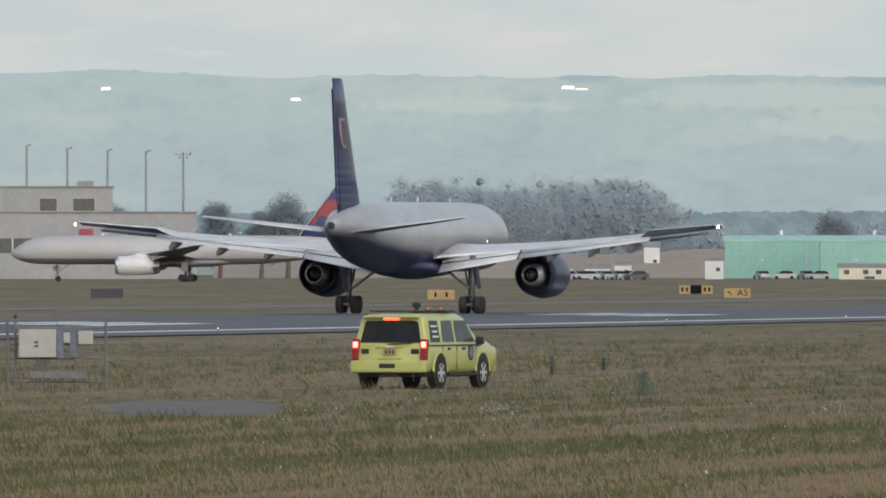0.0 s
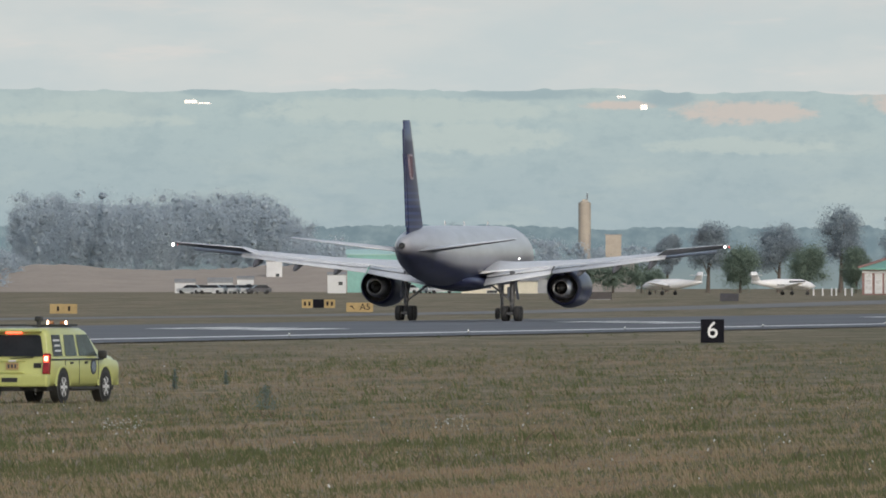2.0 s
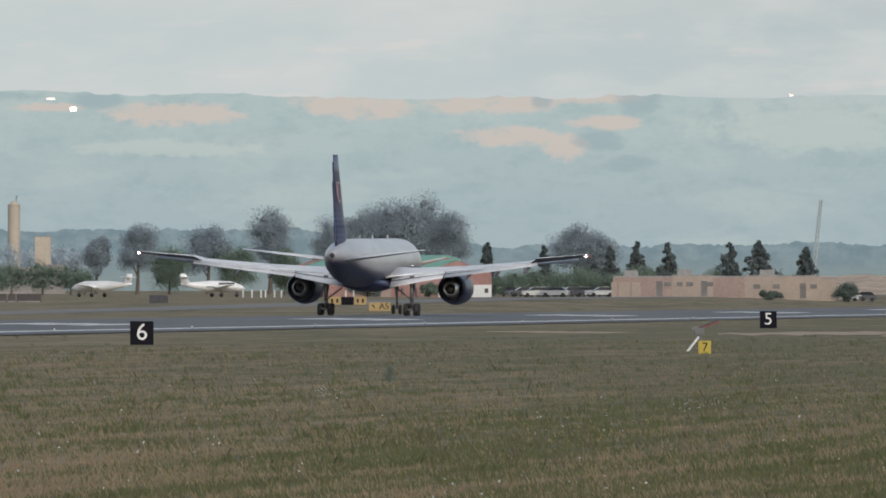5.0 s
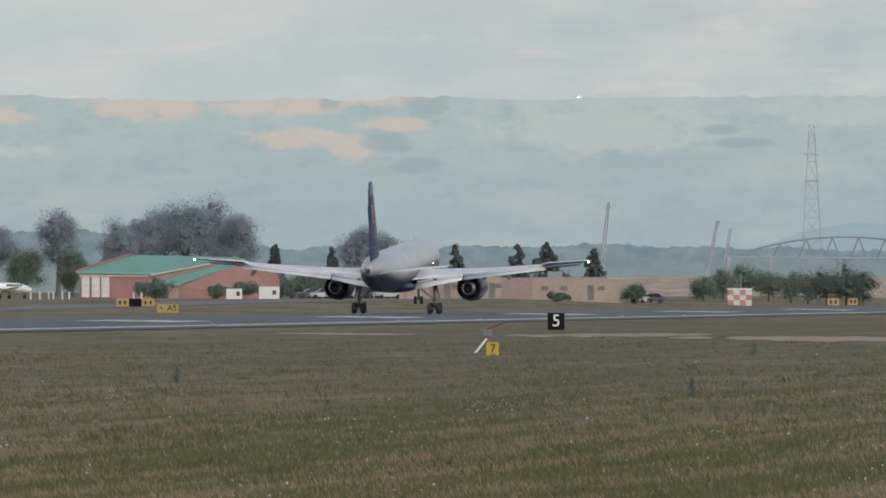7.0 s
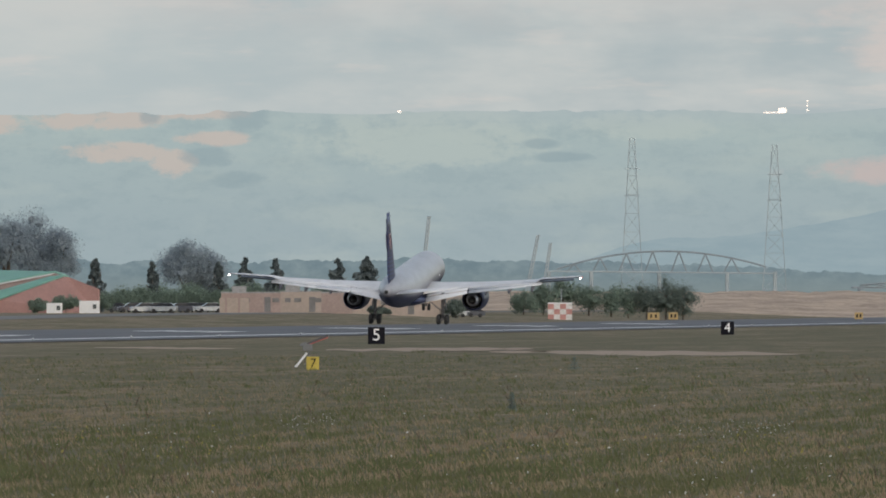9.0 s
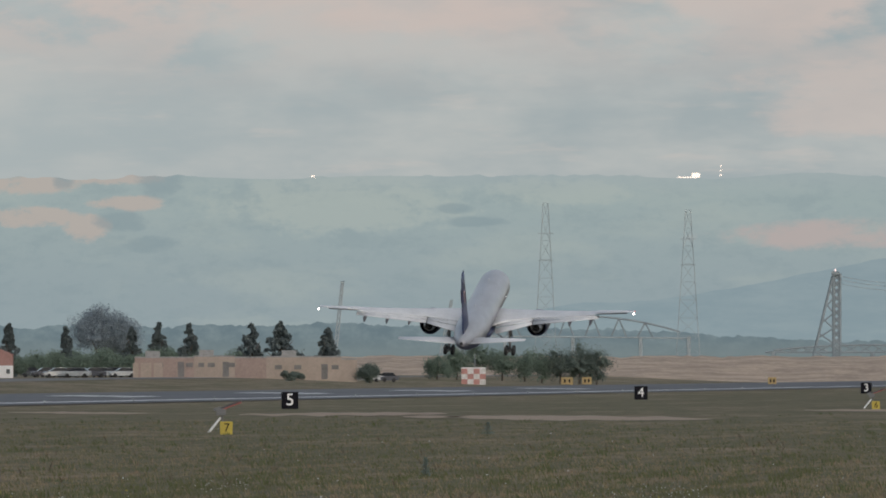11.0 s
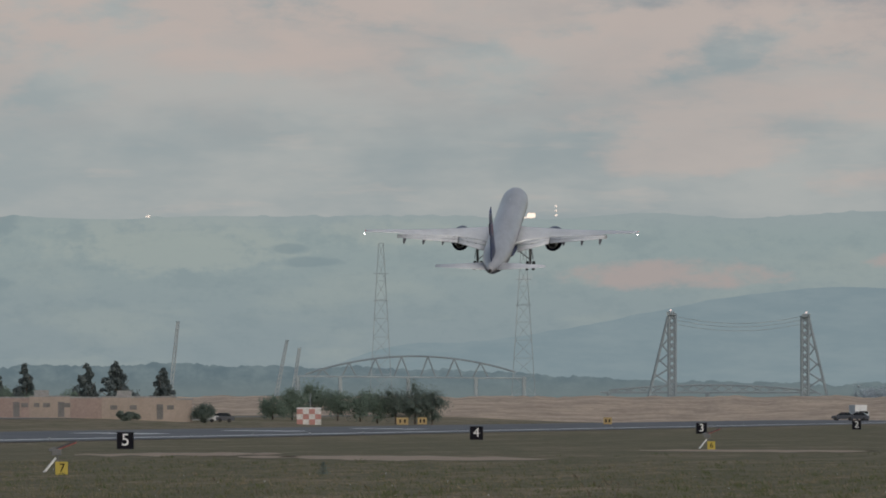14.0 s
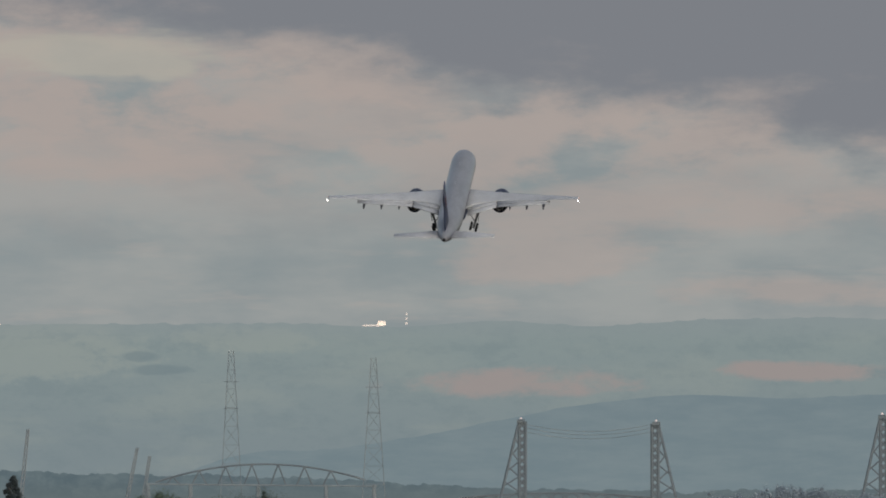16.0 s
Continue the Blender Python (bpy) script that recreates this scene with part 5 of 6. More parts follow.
def slab(name, corners, off, mat, label=""):
    """Plate over the corners (u, v, depth), thickened by off."""
    base = [Vector(hp(*c)) for c in corners]
    return part(name, loft([base, [q + Vector(off) for q in base]]), mat, hall, label)


slab("front_wall", [(516, 481, 0), (640, 482, 0), (640, 528, 0), (516, 528, 0)], (0, 0.3, 0), brick_red)
slab("end_wall", [(640, 482, 0.0), (787, 456, 18), (813, 464, 18), (813, 528, 18), (640, 528, 0.0)], (0.3, 0.2, 0), brick_tan, "tan end wall")
slab("back_wall", [(560, 470, 19), (800, 470, 19), (800, 528, 19), (560, 528, 19)], (0, 0.3, 0), brick_red)
slab("side_wall", [(516, 482, 0.3), (606, 455, 18.5), (606, 528, 18.5), (516, 528, 0.3)], (0.25, 0, 0), brick_red)
slab("roof", [(511, 481, -0.6), (641, 483, -0.6), (790, 455, 18.5), (611, 451, 18.5)], (0, 0, 0.22), green_roof, "green metal roof")
slab("far_roof", [(790, 455, 18.6), (816, 464, 18.6), (816, 462, 30), (790, 453, 30)], (0, 0, 0.2), green_roof)
slab("parapet", [(508, 478, -0.4), (604, 448, 18.6), (610, 448, 18.6), (514, 478, -0.4)], (0, 0, 0.25), brick_red, "red brick parapet")
slab("fascia", [(641, 483, -0.62), (790, 455, 18.4), (790, 457, 18.4), (641, 485, -0.62)], (0.12, -0.06, 0), white_panel, "white roof fascia")
slab("wing_front", [(655, 501, -1.5), (692, 503, -1.5), (692, 528, -1.5), (655, 528, -1.5)], (0, 0.3, 0), brick_tan)
slab("lean_to_roof", [(651, 500, -1.9), (692, 503, -1.9), (808, 461, 13), (782, 463, 13)], (0, 0, 0.2), green_roof, "green metal lean-to roof")
slab("wing_wall", [(692, 503, -1.2), (812, 462, 12.6), (868, 484, 12.6), (868, 528, 12.6), (692, 528, -1.2)], (0.2, 0.3, 0), brick_red, "red brick wing wall")
for u in (527, 545, 562):
    c = hp(u, 505, 0)
    o = part("white_door", box(c[0], -0.12, c[2] - 0.05, 1.15, 0.12, 3.0, 0.02), white_panel, hall, "tall white door")
    for q in (-0.7, 0.2, 1.0):
        part("door_panel", box(c[0], -0.2, c[2] + q, 0.85, 0.04, 0.6, 0.01), rough_mat("pale_door_panel", (0.5, 0.5, 0.5), 0.5), o)
for u, v in ((620, 505), (668, 516)):
    c = hp(u, v, 0 if u < 650 else -1.5)
    part("window", box(c[0], c[1] - 0.05, c[2], 0.9, 0.1, 1.5, 0.01), pane_m, hall)
slab("fascia_band", [(516, 483, -0.1), (640, 484, -0.1), (640, 487, -0.1), (516, 487, -0.1)], (0, -0.08, 0), white_panel)

# grey for door and window panes, lightened by haze painted into it
haze_pane = rough_mat("haze_grey_pane", (0.13, 0.125, 0.125), 0.6, scale=0.8)

# trailers and long brick building
for u, d, wu, vt in ((790, 2230, 28, 511), (852, 2230, 36, 507)):
    t, w, h, s = block("trailer", u - wu / 2, u + wu / 2, d, vt, 2.4, white_panel, "white box trailer parked beside the brick wing", "trailer", roof=white_panel, over=0.02)
    opening(t, w * 0.25, h * 0.6, 0.7, 0.8, pane_m)
for u0, u1, vt, mm, lb in ((1085, 1190, 491, brick_tan, "pinkish brick"), (1190, 1262, 489, brick_tan2, "tan block"), (1262, 1318, 491, brick_tan, "pinkish brick"), (1318, 1450, 490, brick_tan2, "tan block"), (1450, 1478, 494, brick_tan2, "tan block")):
    t, w, h, s = block("airfield_building", u0, u1, 2300, vt, 10, mm, "long low %s airfield building" % lb, "building", over=0.1)
    if u1 - u0 > 60:
        opening(t, w * 0.28, 1.25, 1.1, 2.4, haze_pane, "door", mm)
        for q in (-0.34, -0.08, 0.42):
            opening(t, q * w, 1.9, 1.2, 0.8, haze_pane, "window", mm)
        for q in (-0.42, -0.2, 0.05):
            part("pilaster", box(q * w, -0.2, h / 2, 0.35, 0.12, h), mm, t)
        part("roof_unit", box(-w * 0.2, 4, h + 0.6, 2.2, 1.6, 0.9, 0.05), roof_grey, t)
    if u0 == 1085:
        part("roller_door", box(-w * 0.28, -0.2, 1.1, 4.4, 0.1, 2.2), brick_tan2, t, "pale tan roller door")

# red and white hut
t, w, h, s = block("equipment_hut", 1663, 1706, 2380, 510, 3, rough_mat("faded_white", (0.50, 0.49, 0.48), 0.7), "red and white chequered equipment hut", "hut", over=0.1, roof=white_panel)
chq = rough_mat("faded_red", (0.38, 0.19, 0.17), 0.7, scale=0.8)
for i in range(4):
    for j in range(3):
        if (i + j) % 2 == 0:
            part("red_square", box((i - 1.5) * w / 4, -0.16, h * (j + 0.5) / 3, w / 4, 0.05, h / 3), chq, t)
part("aerial", tube((0.2, 1, h), (0.2, 1, h + 2.4), 0.07, seg=6), steel_far, t)

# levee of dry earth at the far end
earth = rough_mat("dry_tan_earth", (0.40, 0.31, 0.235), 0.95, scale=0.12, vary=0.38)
# duller earth for the farther bank, with haze painted into the colour
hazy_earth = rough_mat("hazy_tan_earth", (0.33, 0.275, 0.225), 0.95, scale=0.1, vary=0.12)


def earth_bank(name, u0, u1, d, crest, mat, label):
    bm, lv = bmesh.new(), []
    for u in range(u0, u1, 12):
        zc = (505 - crest(u) + 4 * noise.noise((u / 60, 2, 0)) + 2 * noise.noise((u / 15, 4, 0))) * d / LENS + EYE_Z
        row = []
        for dd, q in ((-120, 0), (-80, 0.35), (-35, 0.85), (0, 1.0), (60, 1.0), (120, 0.0)):
            p = grounded(u, d + dd)
            row.append(bm.verts.new((p.x, p.y, p.z - 0.2 + (zc - p.z) * q + 0.25 * noise.noise((u / 9, dd / 20, 0)) * q)))
        lv.append(row)
    for a, c in zip(lv, lv[1:]):
        for i in range(5):
            bm.faces.new((a[i], c[i], c[i + 1], a[i + 1]))
    return tagged(link(name, bm, mat, smooth=True), label, "earth bank", kind="structure")


earth_bank("levee", 1380, 3400, 3000, lambda u: 486, earth, "bank of dry tan earth beyond the runway's end")
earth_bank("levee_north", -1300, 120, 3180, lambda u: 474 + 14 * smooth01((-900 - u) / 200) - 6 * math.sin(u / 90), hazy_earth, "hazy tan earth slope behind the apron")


# parked cars and light aircraft
def parked_car(m, paint, label):
    c = thing("parked_car", m, label, "car", "parked cars")
    st = [(-2.1, 0.75, 0.45, 0.85), (-2.0, 0.86, 0.3, 0.98), (0, 0.9, 0.28, 1.0), (1.6, 0.88, 0.3, 0.92), (2.1, 0.78, 0.4, 0.75)]
    body = part("body", loft([[(a * w_, y, z) for a, z in ((-1, zb), (1, zb), (1, zt - 0.1), (0.9, zt), (-0.9, zt), (-1, zt - 0.1))] for y, w_, zb, zt in st]), paint, c)
    part("cabin", loft([[(a * w_, y, z) for a, z in ((-1, 0.95), (1, 0.95), (0.85, zt), (-0.85, zt))] for y, w_, zt in ((-1.75, 0.8, 1.0), (-1.2, 0.82, 1.45), (0.3, 0.82, 1.48), (1.1, 0.8, 1.0))]), glass_dark, body)
    part("roof", box(0, -0.45, 1.47, 1.36, 1.5, 0.06, 0.02), paint, body)
    for x in (-0.82, 0.82):
        for y in (-1.3, 1.3):
            part("wheel", bm_wheel(x, y, 0.32, 0.32, 0.2), rubber, c)
    return c


paints = [(rough_mat("car_white", (0.45, 0.46, 0.47), 0.3), "white parked car on the far apron"), (rough_mat("car_silver", (0.35, 0.37, 0.39), 0.3, 0.3), "silver parked car on the far apron"), (rough_mat("car_dark", (0.05, 0.055, 0.07), 0.3), "dark parked car on the far apron")]
rnd = random.Random(3)
protos = {}
spots = [(-672 + 17 * i + rnd.uniform(-4, 4), 2560 + rnd.uniform(-30, 30)) for i in range(8)] + [(905 + 20 * i + rnd.uniform(-6, 6), 2330 + rnd.uniform(-40, 40)) for i in range(9)]
spots += [(-330, 2650), (-290, 2640), (-252, 2600), (-228, 2580), (1512, 2330), (1528, 2330), (1480, 2310)]
for i, (u, d) in enumerate(spots):
    q = rnd.choice((0, 0, 1, 1, 2)) if i < 8 or i > 16 else rnd.choice((1, 2, 2, 2))
    m = put(u, d, rnd.choice((90, 80, 100, 20, -90)))
    if q in protos:
        copy_thing(protos[q], m)
    else:
        protos[q] = parked_car(m, *paints[q])


def light_aircraft(m, label, mat):
    a = thing("light_aircraft", m, label, "aeroplane", "parked light aircraft")
    fus = part("fuselage", loft([ring_y(y, z, w_, h_, 14) for y, z, w_, h_ in ((4.6, 1.3, 0.1, 0.1), (3.8, 1.4, 0.5, 0.5), (2.4, 1.55, 0.75, 0.8), (-1.0, 1.6, 0.75, 0.8), (-4.0, 1.8, 0.3, 0.35), (-5.2, 1.9, 0.1, 0.15))]), mat, a, smooth=True)
    part("stripe", box(0.73, 0.8, 1.5, 0.08, 4.6, 0.12), print_dark, fus)
    part("window_band", box(0.66, 1.6, 1.95, 0.12, 2.4, 0.3, 0.03), pane_m, fus)
    for s in (1, -1):
        rings = [foil(x, 1.2 - 0.05 * x, 1.7 - 0.1 * x, 1.25 + 0.09 * x, 0.13) for x in (0.4, 6.2)]
        part("wing", loft(rings if s > 0 else mirror_x(rings)), mat, a, smooth=True)
        rings = [foil(x, -4.2, 1.0 - 0.1 * x, 2.9, 0.1) for x in (0.05, 2.2)]
        part("tailplane", loft(rings if s > 0 else mirror_x(rings)), mat, a, smooth=True)
        part("engine", loft([[(s * 2.1 + p[0], p[1], p[2]) for p in ring_y(y, 1.5, r, r, 12)] for y, r in ((2.6, 0.15), (2.2, 0.36), (0.2, 0.34), (-0.8, 0.1))]), mat, a, smooth=True)
        g = part("gear_leg", tube((s * 2.0, 0.3, 0.3), (s * 2.0, 0.3, 1.3), 0.07, seg=6), strut_m, a)
        part("wheel", bm_wheel(s * 2.0, 0.3, 0.3, 0.3, 0.2), rubber, g)
    part("fin", loft([foil_upright(z, -3.6 - 0.5 * (z - 1.8), 1.5 - 0.35 * (z - 1.8), 0.08) for z in (1.8, 3.4)]), mat, a, smooth=True)
    g = part("nose_leg", tube((0, 3.4, 0.3), (0, 3.4, 1.2), 0.06, seg=6), strut_m, a)
    part("wheel", bm_wheel(0, 3.4, 0.28, 0.28, 0.16), rubber, g)


ac_white = rough_mat("light_aircraft_white", (0.68, 0.68, 0.69), 0.35, scale=1.0, vary=0.06)
light_aircraft(put(177, 2230, 62), "white twin-engine light aircraft parked on the far apron", ac_white)
light_aircraft(put(380, 2230, -70), "white high-tailed light aircraft parked near the brick hall", ac_white)
for i, u in enumerate((430, 446, 462, 470, 486, 498, 612, 626)):
    p_ = thing("marker_post", put(u, 2190), "short white marker post on the far grass", "post", "white marker posts")
    part("post", tube((0, 0, -0.1), (0, 0, 0.95), 0.13, 0.11, 7), white_panel, p_)
    part("cap", ball((0, 0, 0.97), 0.12, sub=1), white_panel, p_)


# lattice towers, slanted masts and the arch bridge in the haze
def beams(segs, r):
    bm = bmesh.new()
    for a, c in segs:
        tube(a, c, r, seg=5, bm=bm)
    return bm


def lattice_tower(u, d, vtop, vbase, wb, wt, label, col, r=0.09, bays=9):
    k = d / LENS
    base = grounded(u, d)
    h = (505 - vtop) * k + EYE_Z - base.z
    t = thing("lattice_tower", Matrix.Translation(base) @ pose(0, 0, 0, 0, 0, facing(u)), label, "pylon", "lattice towers")
    cs = lambda q: [(sx * (wb + (wt - wb) * q) / 2, sy * (wb + (wt - wb) * q) / 2, h * q) for sx, sy in ((-1, -1), (1, -1), (1, 1), (-1, 1))]
    for i in range(4):
        part("leg", beams([(cs(0)[i], cs(1)[i])], r * 1.3), col, t)
    segs = []
    for b_ in range(bays):
        lo_, hi_ = cs(b_ / bays), cs((b_ + 1) / bays)
        for i in range(4):
            segs += [(lo_[i], hi_[(i + 1) % 4]), (hi_[i], hi_[(i + 1) % 4])]
    part("bracing", beams(segs, r * 0.7), col, t)
    for z in (0.82, 0.66):
        part("crossarm", beams([((-wt * 1.6, 0, h * z), (wt * 1.6, 0, h * z))], r), col, t)
    return t, h


# both steels have the haze of their distance painted into the colour
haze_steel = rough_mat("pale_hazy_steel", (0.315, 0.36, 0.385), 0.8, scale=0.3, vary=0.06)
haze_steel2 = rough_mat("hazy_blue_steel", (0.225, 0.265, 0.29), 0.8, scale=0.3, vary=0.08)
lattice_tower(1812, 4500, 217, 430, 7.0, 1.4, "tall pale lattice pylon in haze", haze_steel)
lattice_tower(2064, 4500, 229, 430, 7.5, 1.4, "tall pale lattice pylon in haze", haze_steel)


def braced_tower(u, d, vtop, side):
    k = d / LENS
    base = grounded(u, d)
    h = (505 - vtop) * k + EYE_Z - base.z
    t = thing("braced_tower", Matrix.Translation(base) @ pose(0, 0, 0, 0, 0, facing(u)), "grey steel tower with one upright and one raking leg", "tower", "braced towers")
    cw = 1.5
    for x in (-cw / 2, cw / 2):
        part("upright", beams([((x, 0, 0), (x, 0, h))], 0.38), haze_steel2, t)
    for i in range(14):
        for q in (-1, 1):
            part("cross_brace", beams([((q * cw / 2, 0, h * i / 14), (-q * cw / 2, 0, h * (i + 1) / 14))], 0.3), haze_steel2, t)
    foot, top = side * 6.4, side * 0.9
    part("raking_leg", beams([((foot, 0, 0), (top, 0, h * 0.97))], 0.36), haze_steel2, t)
    for q in (0.12, 0.3, 0.45, 0.6, 0.75):
        for o in (-0.1, 0.1):
            part("tie", beams([((side * cw / 2, 0, h * q), (foot + (top - foot) * (q + o), 0, h * (q + o)))], 0.2), haze_steel2, t)
    part("head", box(side * 0.3, 0, h, 1.9, 1.2, 0.9, 0.1), haze_steel2, t)
    part("obstruction_light", ball((side * 0.3, 0, h + 0.7), 0.25, sub=1), lamp_mat("tower_light", (1, 0.75, 0.7), 1.0), t)
    return h


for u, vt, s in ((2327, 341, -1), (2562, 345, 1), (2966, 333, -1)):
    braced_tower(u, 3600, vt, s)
cab = thing("power_cable", Matrix.Identity(4), "slack grey cables slung between two steel towers", "cable")
for o in (0, 6, 13):
    pts = [spot(2327 + 235 * i / 12, 3600, 345 + o + 14 * (1 - (2 * i / 12 - 1) ** 2)) for i in range(13)]
    part("strand", beams(list(zip(pts, pts[1:])), 0.07), haze_steel, cab)
for u, d, vt, dx, hz in ((1447, 4300, 355, 12, haze_steel), (1637, 4550, 388, 18, haze_steel), (1662, 4550, 402, 12, haze_steel)):
    base, k = grounded(u, d), d / LENS
    h = (505 - vt) * k + EYE_Z - base.z
    c = thing("slanted_mast", Matrix.Translation(base) @ pose(0, 0, 0, 0, 0, facing(u)), "slanted grey crane jib in the haze", "crane", "crane jibs")
    x0, x1 = -dx * k / 2 * 1.8, dx * k / 2
    part("jib", beams([((x0 - 0.5, 0, 0), (x1 - 0.25, 0, h)), ((x0 + 0.5, 0, 0), (x1 + 0.25, 0, h))], 0.22), hz, c)
    part("lacing", beams([((x0 - 0.5 + (x1 - x0) * i / 16, 0, h * i / 16), (x0 + 0.5 + (x1 - x0) * (i + 1) / 16, 0, h * (i + 1) / 16)) for i in range(16)], 0.15), hz, c)
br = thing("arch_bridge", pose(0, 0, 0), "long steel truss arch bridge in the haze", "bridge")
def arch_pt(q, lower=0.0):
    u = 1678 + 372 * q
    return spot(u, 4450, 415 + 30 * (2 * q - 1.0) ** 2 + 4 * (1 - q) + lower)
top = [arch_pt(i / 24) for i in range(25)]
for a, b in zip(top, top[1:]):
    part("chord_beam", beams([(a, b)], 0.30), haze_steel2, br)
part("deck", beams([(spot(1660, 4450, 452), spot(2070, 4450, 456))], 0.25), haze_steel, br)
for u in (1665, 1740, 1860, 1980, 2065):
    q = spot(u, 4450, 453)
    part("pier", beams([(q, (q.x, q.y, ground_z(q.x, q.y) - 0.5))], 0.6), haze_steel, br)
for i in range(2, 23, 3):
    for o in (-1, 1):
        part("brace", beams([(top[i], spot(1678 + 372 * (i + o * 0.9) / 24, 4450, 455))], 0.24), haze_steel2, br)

# low truss span between the braced towers
tr = thing("truss_span", pose(0, 0, 0), "low hazy steel truss span beyond the earth bank", "bridge")
for a in range(14):
    u0, u1 = 2215 + 25 * a, 2240 + 25 * a
    rise = lambda u: 468 + 9 * ((u - 2390) / 175) ** 2
    part("top_chord", beams([(spot(u0, 3900, rise(u0)), spot(u1, 3900, rise(u1)))], 0.25), haze_steel2, tr)
    part("web", beams([(spot(u0, 3900, rise(u0)), spot(u1, 3900, 481)), (spot(u0, 3900, 481), spot(u1, 3900, rise(u1)))], 0.16), haze_steel2, tr)
part("deck", beams([(spot(2200, 3900, 481), spot(2580, 3900, 481))], 0.3), haze_steel2, tr)
for u in (2215, 2390, 2565):
    q = spot(u, 3900, 481)
    part("pier", beams([(q, (q.x, q.y, ground_z(q.x, q.y) - 0.5))], 0.6), haze_steel2, tr)

# bright glints of houses on the hills, made as fronts and roofs that glow
glint = lamp_mat("hillside_glint", (1.0, 0.84, 0.70), 1.05)
dim_glint = lamp_mat("dim_hillside_glint", (1.0, 0.88, 0.80), 0.36)
for u, v, w_, h_ in ((-1490, 186, 20, 5), (-1154, 205, 20, 5), (-672, 184, 26, 6), (-648, 187, 28, 2), (130, 194, 14, 10), (90, 176, 18, 4), (1400, 170, 8, 4), (2078, 168, 17, 9), (2122, 168, 6, 3), (2122, 160, 4, 3), (2122, 152, 4, 3), (2062, 172, 44, 2)):
    k = 4859 / LENS
    p = spot(u, 4859.6, v)
    hs = thing("hillside_house", Matrix.Translation(p) @ pose(0, 0, 0, 0, 0, facing(u)), "glowing house front standing for a bright glint on the distant hillside", "house", "lit hillside houses")
    part("glint_front", box(0, 0, 0, w_ * k * 0.85, 0.5, h_ * k * 0.75, 0.08), glint if h_ > 4 else dim_glint, hs)
    part("roof", box(0, 0.3, h_ * k * 0.4 + 0.1, w_ * k * 0.7, 0.8, 0.2, 0.03), dim_glint, hs)


# truck on the perimeter road
def box_truck(m):
    t = thing("box_truck", m, "white box truck driving on the perimeter road", "truck")
    part("cargo_box", box(0, -0.9, 1.75, 2.3, 3.6, 2.3, 0.06), white_panel, t)
    cabn = part("cab", box(0, 1.6, 1.15, 2.1, 1.5, 1.3, 0.15), white_panel, t)
    part("windscreen", box(0, 2.3, 1.5, 1.8, 0.12, 0.55, 0.03), glass_dark, cabn)
    part("side_window", box(1.03, 1.7, 1.5, 0.06, 0.8, 0.45, 0.02), glass_dark, cabn)
    for x in (-0.95, 0.95):
        for y in (-1.7, 1.6):
            part("wheel", bm_wheel(x, y, 0.42, 0.42, 0.28), rubber, t, smooth=True)
    return t


def truck_at(u):
    p = grounded(u, 2800)
    return pose(p.x, p.y, p.z, 0, 0, facing(u) - 162)


truck = box_truck(truck_at(2300))
for u in (2630, 2655):
    copy_thing(protos[2], put(u, 2790, 80))

# ---- meadow ----
grass_rng = np.random.default_rng(21)


def meadow_spots(n, d0, d1, b0=-0.228, b1=-0.050):
    """Places spread evenly as seen from the eye, on the verge only, off the gravel pad."""
    b_ = grass_rng.uniform(b0, b1, n)
    d = 1.0 / grass_rng.uniform(1.0 / d1, 1.0 / d0, n)
    x, y = d * np.sin(b_), d * np.cos(b_)
    u = b_ * LENS + 4179.5
    ok = (x > -139) & ~((u > -1505) & (u < -1175) & (d > 293) & (d < 334))
    for u0, u1, a0, a1, b0, b1 in TRACKS:
        ok &= ~((u > u0 + 10) & (u < u1 - 10) & (d > min(a0, b0) - 12) & (d < max(a1, b1)))
    return x[ok], y[ok]


def patch(x, y, seed, sx, sy):
    return np.array([noise.noise((px / sx, py / sy, seed)) for px, py in zip(x, y)])


def height_at(x, y):
    return np.array([ground_z(px, py) for px, py in zip(x, y)])


def tufts(x, y, blades, hmin, hmax, wide, splay):
    n = len(x)
    z = height_at(x, y)
    base = np.repeat(np.stack([x, y, z - 0.02], 1), blades, 0)
    m = n * blades
    base[:, 0] += grass_rng.normal(0, splay * 0.4, m)
    base[:, 1] += grass_rng.normal(0, splay * 0.4, m)
    h = np.repeat(grass_rng.uniform(hmin, hmax, n), blades) * grass_rng.uniform(0.55, 1.15, m)
    lean = grass_rng.normal(0, 0.32, (m, 2)) * h[:, None]
    a = grass_rng.uniform(-0.7, 0.7, m)
    w = wide * grass_rng.uniform(0.6, 1.4, m)
    side = np.stack([w * np.cos(a), w * np.sin(a), np.zeros(m)], 1) / 2
    mid, tip = base.copy(), base.copy()
    mid[:, :2] += lean * 0.35
    mid[:, 2] += h * 0.55
    tip[:, :2] += lean
    tip[:, 2] += h
    return np.stack([base - side, base + side, mid + side * 0.8, tip], 1).reshape(-1, 3)


def grass(name, verts, col, label, vary=0.35):
    return tagged(new(name, quads_mesh(name, verts, leaf_mat(name + "_blades", col, vary))), label, "grass", kind="stuff")


x, y = meadow_spots(150000, 172, 800)
p1 = 0.20 * np.clip((x / y + 0.165) / 0.05, 0, 1) * (x > -118) + 0.7 * patch(x, y, 3.3, 1.3, 60) + 0.6 * patch(x, y, 9.1, 0.45, 22) + grass_rng.normal(0, 0.22, len(x))
green_sel = p1 > 0.13
brown_sel = p1 < -0.28
rest = ~(green_sel | brown_sel)
grass("dry_grass", tufts(x[rest], y[rest], 3, 0.035, 0.14, 0.017, 0.2), (0.315, 0.255, 0.165), "dry tan meadow grass on the verge")
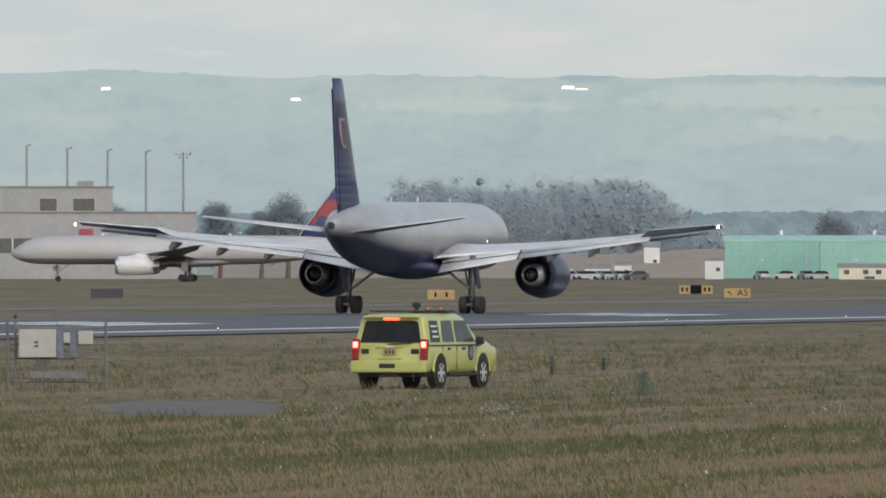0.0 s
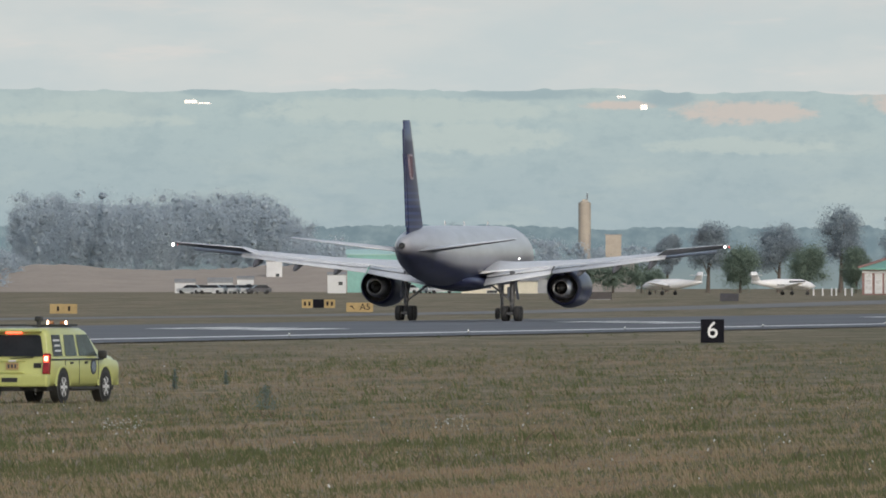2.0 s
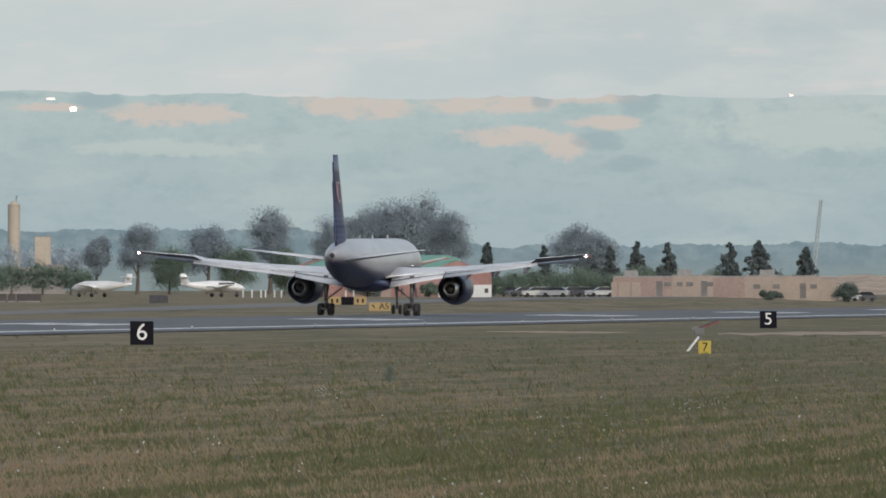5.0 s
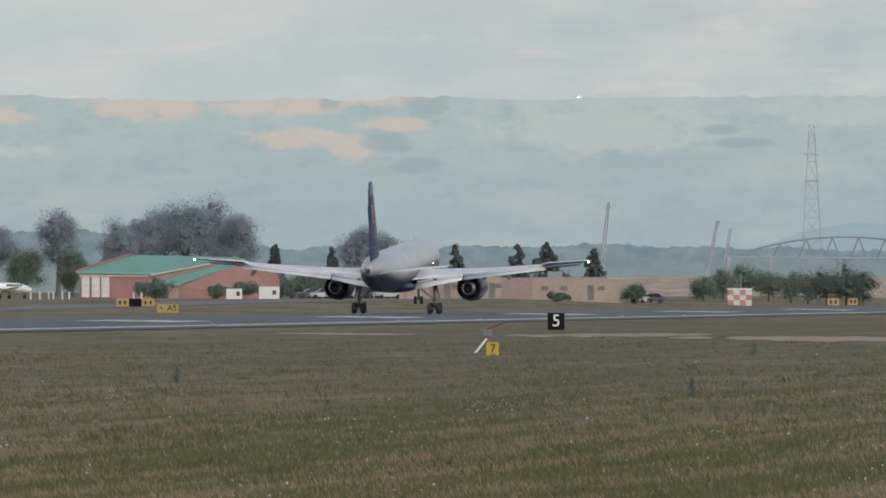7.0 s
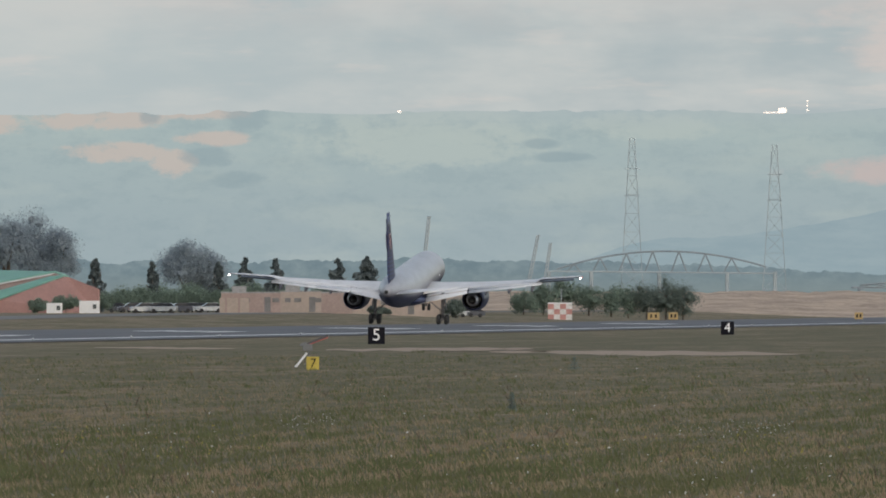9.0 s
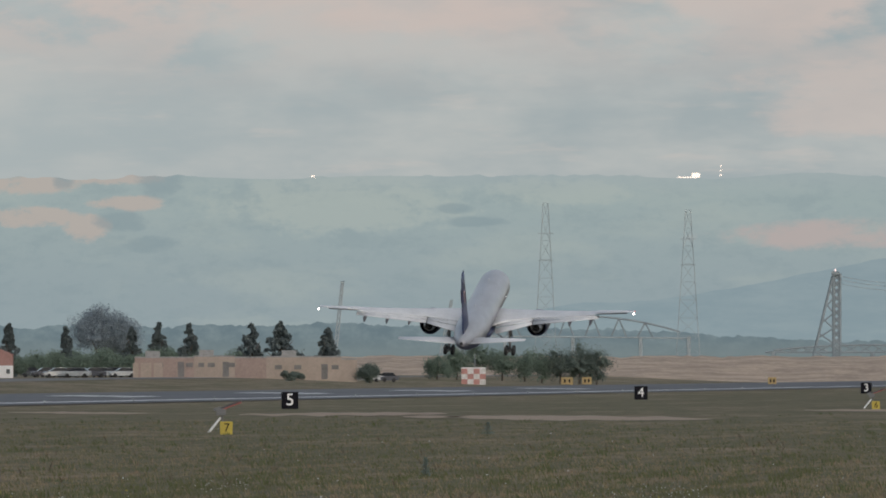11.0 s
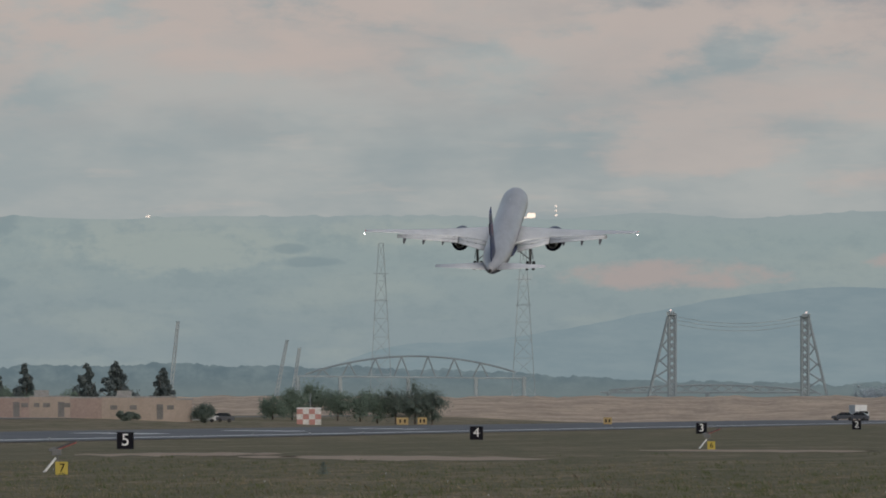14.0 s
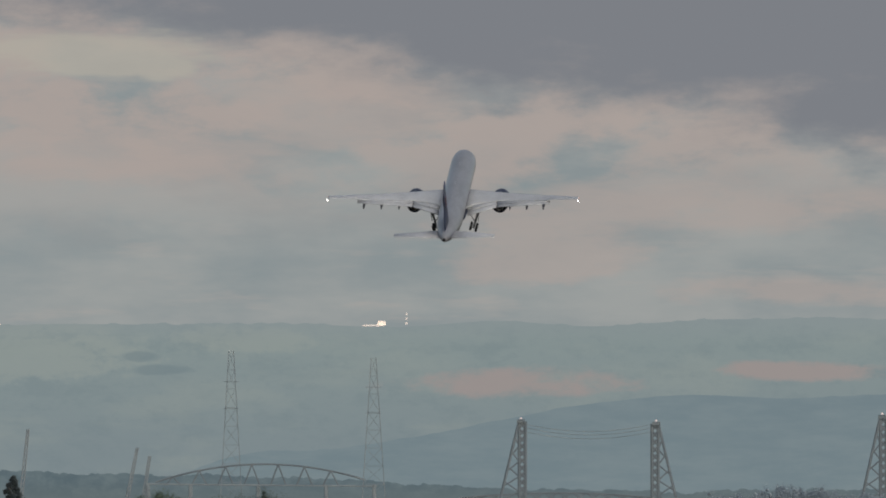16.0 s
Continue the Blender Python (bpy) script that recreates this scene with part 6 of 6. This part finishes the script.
grass("green_grass", tufts(x[green_sel], y[green_sel], 3, 0.04, 0.16, 0.018, 0.2), (0.155, 0.158, 0.080), "dull green meadow grass on the verge")
grass("brown_grass", tufts(x[brown_sel], y[brown_sel], 3, 0.035, 0.12, 0.017, 0.2), (0.325, 0.238, 0.16), "reddish brown dead grass on the verge")
x, y = meadow_spots(9000, 230, 900)
k = patch(x, y, 5.5, 1.3, 45) > 0.12
grass("tall_weeds", tufts(x[k], y[k], 10, 0.08, 0.26, 0.018, 0.3), (0.145, 0.16, 0.08), "dark green weeds standing in the grass")
x, y = meadow_spots(700, 230, 700)
grass("seed_stalks", tufts(x, y, 3, 0.12, 0.34, 0.012, 0.06), (0.16, 0.128, 0.09), "thin brown seed stalks in the grass")


def blooms(n, d0, d1, b0, b1, size, col, label, name, thr):
    x, y = meadow_spots(n, d0, d1, b0, b1)
    k = patch(x, y, 7.7, 2.0, 14) > thr
    pts = np.stack([x[k], y[k], height_at(x[k], y[k]) + grass_rng.uniform(0.1, 0.32, k.sum())], 1)
    return tagged(new(name, quads_mesh(name, leaf_cloud(pts, size, grass_rng), leaf_mat(name + "_petals", col, 0.15))), label, "flowers", kind="stuff")


blooms(950, 190, 650, -0.20, -0.05, 0.026, (0.62, 0.62, 0.60), "small white meadow flowers", "white_flowers", 0.05)
for n_, d0, d1, u0, u1 in ((110, 280, 296, -830, -755), (50, 285, 300, -240, -180), (70, 375, 392, 555, 610), (120, 300, 335, 1890, 2100), (50, 330, 350, 1190, 1290)):
    blooms(n_, d0, d1, (u0 - 4179.5) / LENS, (u1 - 4179.5) / LENS, 0.02, (0.48, 0.48, 0.45), "cluster of small white meadow flowers", "white_flower_cluster", -0.6)
blooms(420, 255, 315, -0.125, -0.07, 0.03, (0.34, 0.30, 0.10), "yellow meadow flowers in patches", "yellow_flowers", 0.22)

# single shrubs in the meadow
for u, d, w_, h_ in ((-540, 345, 0.62, 0.55), (-700, 410, 0.16, 0.55), (-610, 430, 0.16, 0.4), (1600, 395, 0.3, 0.5), (1710, 640, 0.6, 0.5), (690, 455, 0.5, 0.45)):
    p = grounded(u, d)
    sh = thing("weed_shrub", Matrix.Translation(p), "low dark weed shrub in the dry grass", "shrub", "meadow shrubs")
    part("stem", tube((0, 0, -0.05), (0, 0, h_ * 0.6), 0.02, 0.01, 6), bark, sh)
    q = np.concatenate([grass_rng.normal(0, w_ * 0.22, (600, 2)), h_ * grass_rng.uniform(0.02, 1, (600, 1)) ** 1.5], 1)
    q[:, :2] *= (1.25 - q[:, 2:] / h_)
    cr = new("foliage", quads_mesh("foliage", leaf_cloud(q, 0.022, grass_rng), GREENS["dark"]))
    cr.parent = sh


def motions():
    for rotor, x, centre, period in ((beacons[0], 0.22, 0.95, 0.57), (beacons[1], 0.56, 0.50, 0.70)):
        walk(rotor, [(0.1 * i, pose(x, -0.35, 1.985, 0, 0, 20 + 360 * (0.1 * i - centre) / period)) for i in range(161)])
    walk(truck, [(t, truck_at(2685.7 + 54.0 * (t - 14.5))) for t in (0.0, 4.0, 8.0, 12.0, 16.0)])
    # the wings bend up as they take the weight, then the main legs hang down and start to fold inwards
    for s, wing in flexing_wings:
        for_rows = []
        for t, bend in ((0.0, 0.0), (5.2, 0.1), (7.5, 0.5), (9.2, 1.0), (11.3, 1.9), (16.0, 2.0)):
            turn = Matrix.Rotation(radians(-s * bend), 4, "Y")
            root = Vector((s * 1.9, 0, 3.5))
            for_rows.append((t, Matrix.Translation(root) @ turn @ Matrix.Translation(-root)))
        walk(wing, for_rows)
    for s, leg in main_legs:
        for_rows = []
        for t, hang, fold in ((0.0, 0.0, 0.0), (9.2, 0.05, 0.0), (11.3, 0.38, 0.0), (14.6, 0.38, 0.0), (15.0, 0.38, 6.0), (15.5, 0.38, 12.0), (16.0, 0.38, 17.0)):
            hinge = Vector((s * 3.66, 0, 3.4))
            for_rows.append((t, Matrix.Translation((0, 0, -hang)) @ Matrix.Translation(hinge) @ Matrix.Rotation(radians(s * fold), 4, "Y") @ Matrix.Translation(-hinge)))
        walk(leg, for_rows)
    walk(airliner_moving, [(t, pose(x, y, z, p, r, w)) for t, x, y, z, p, r, w in FLIGHT])


motions()
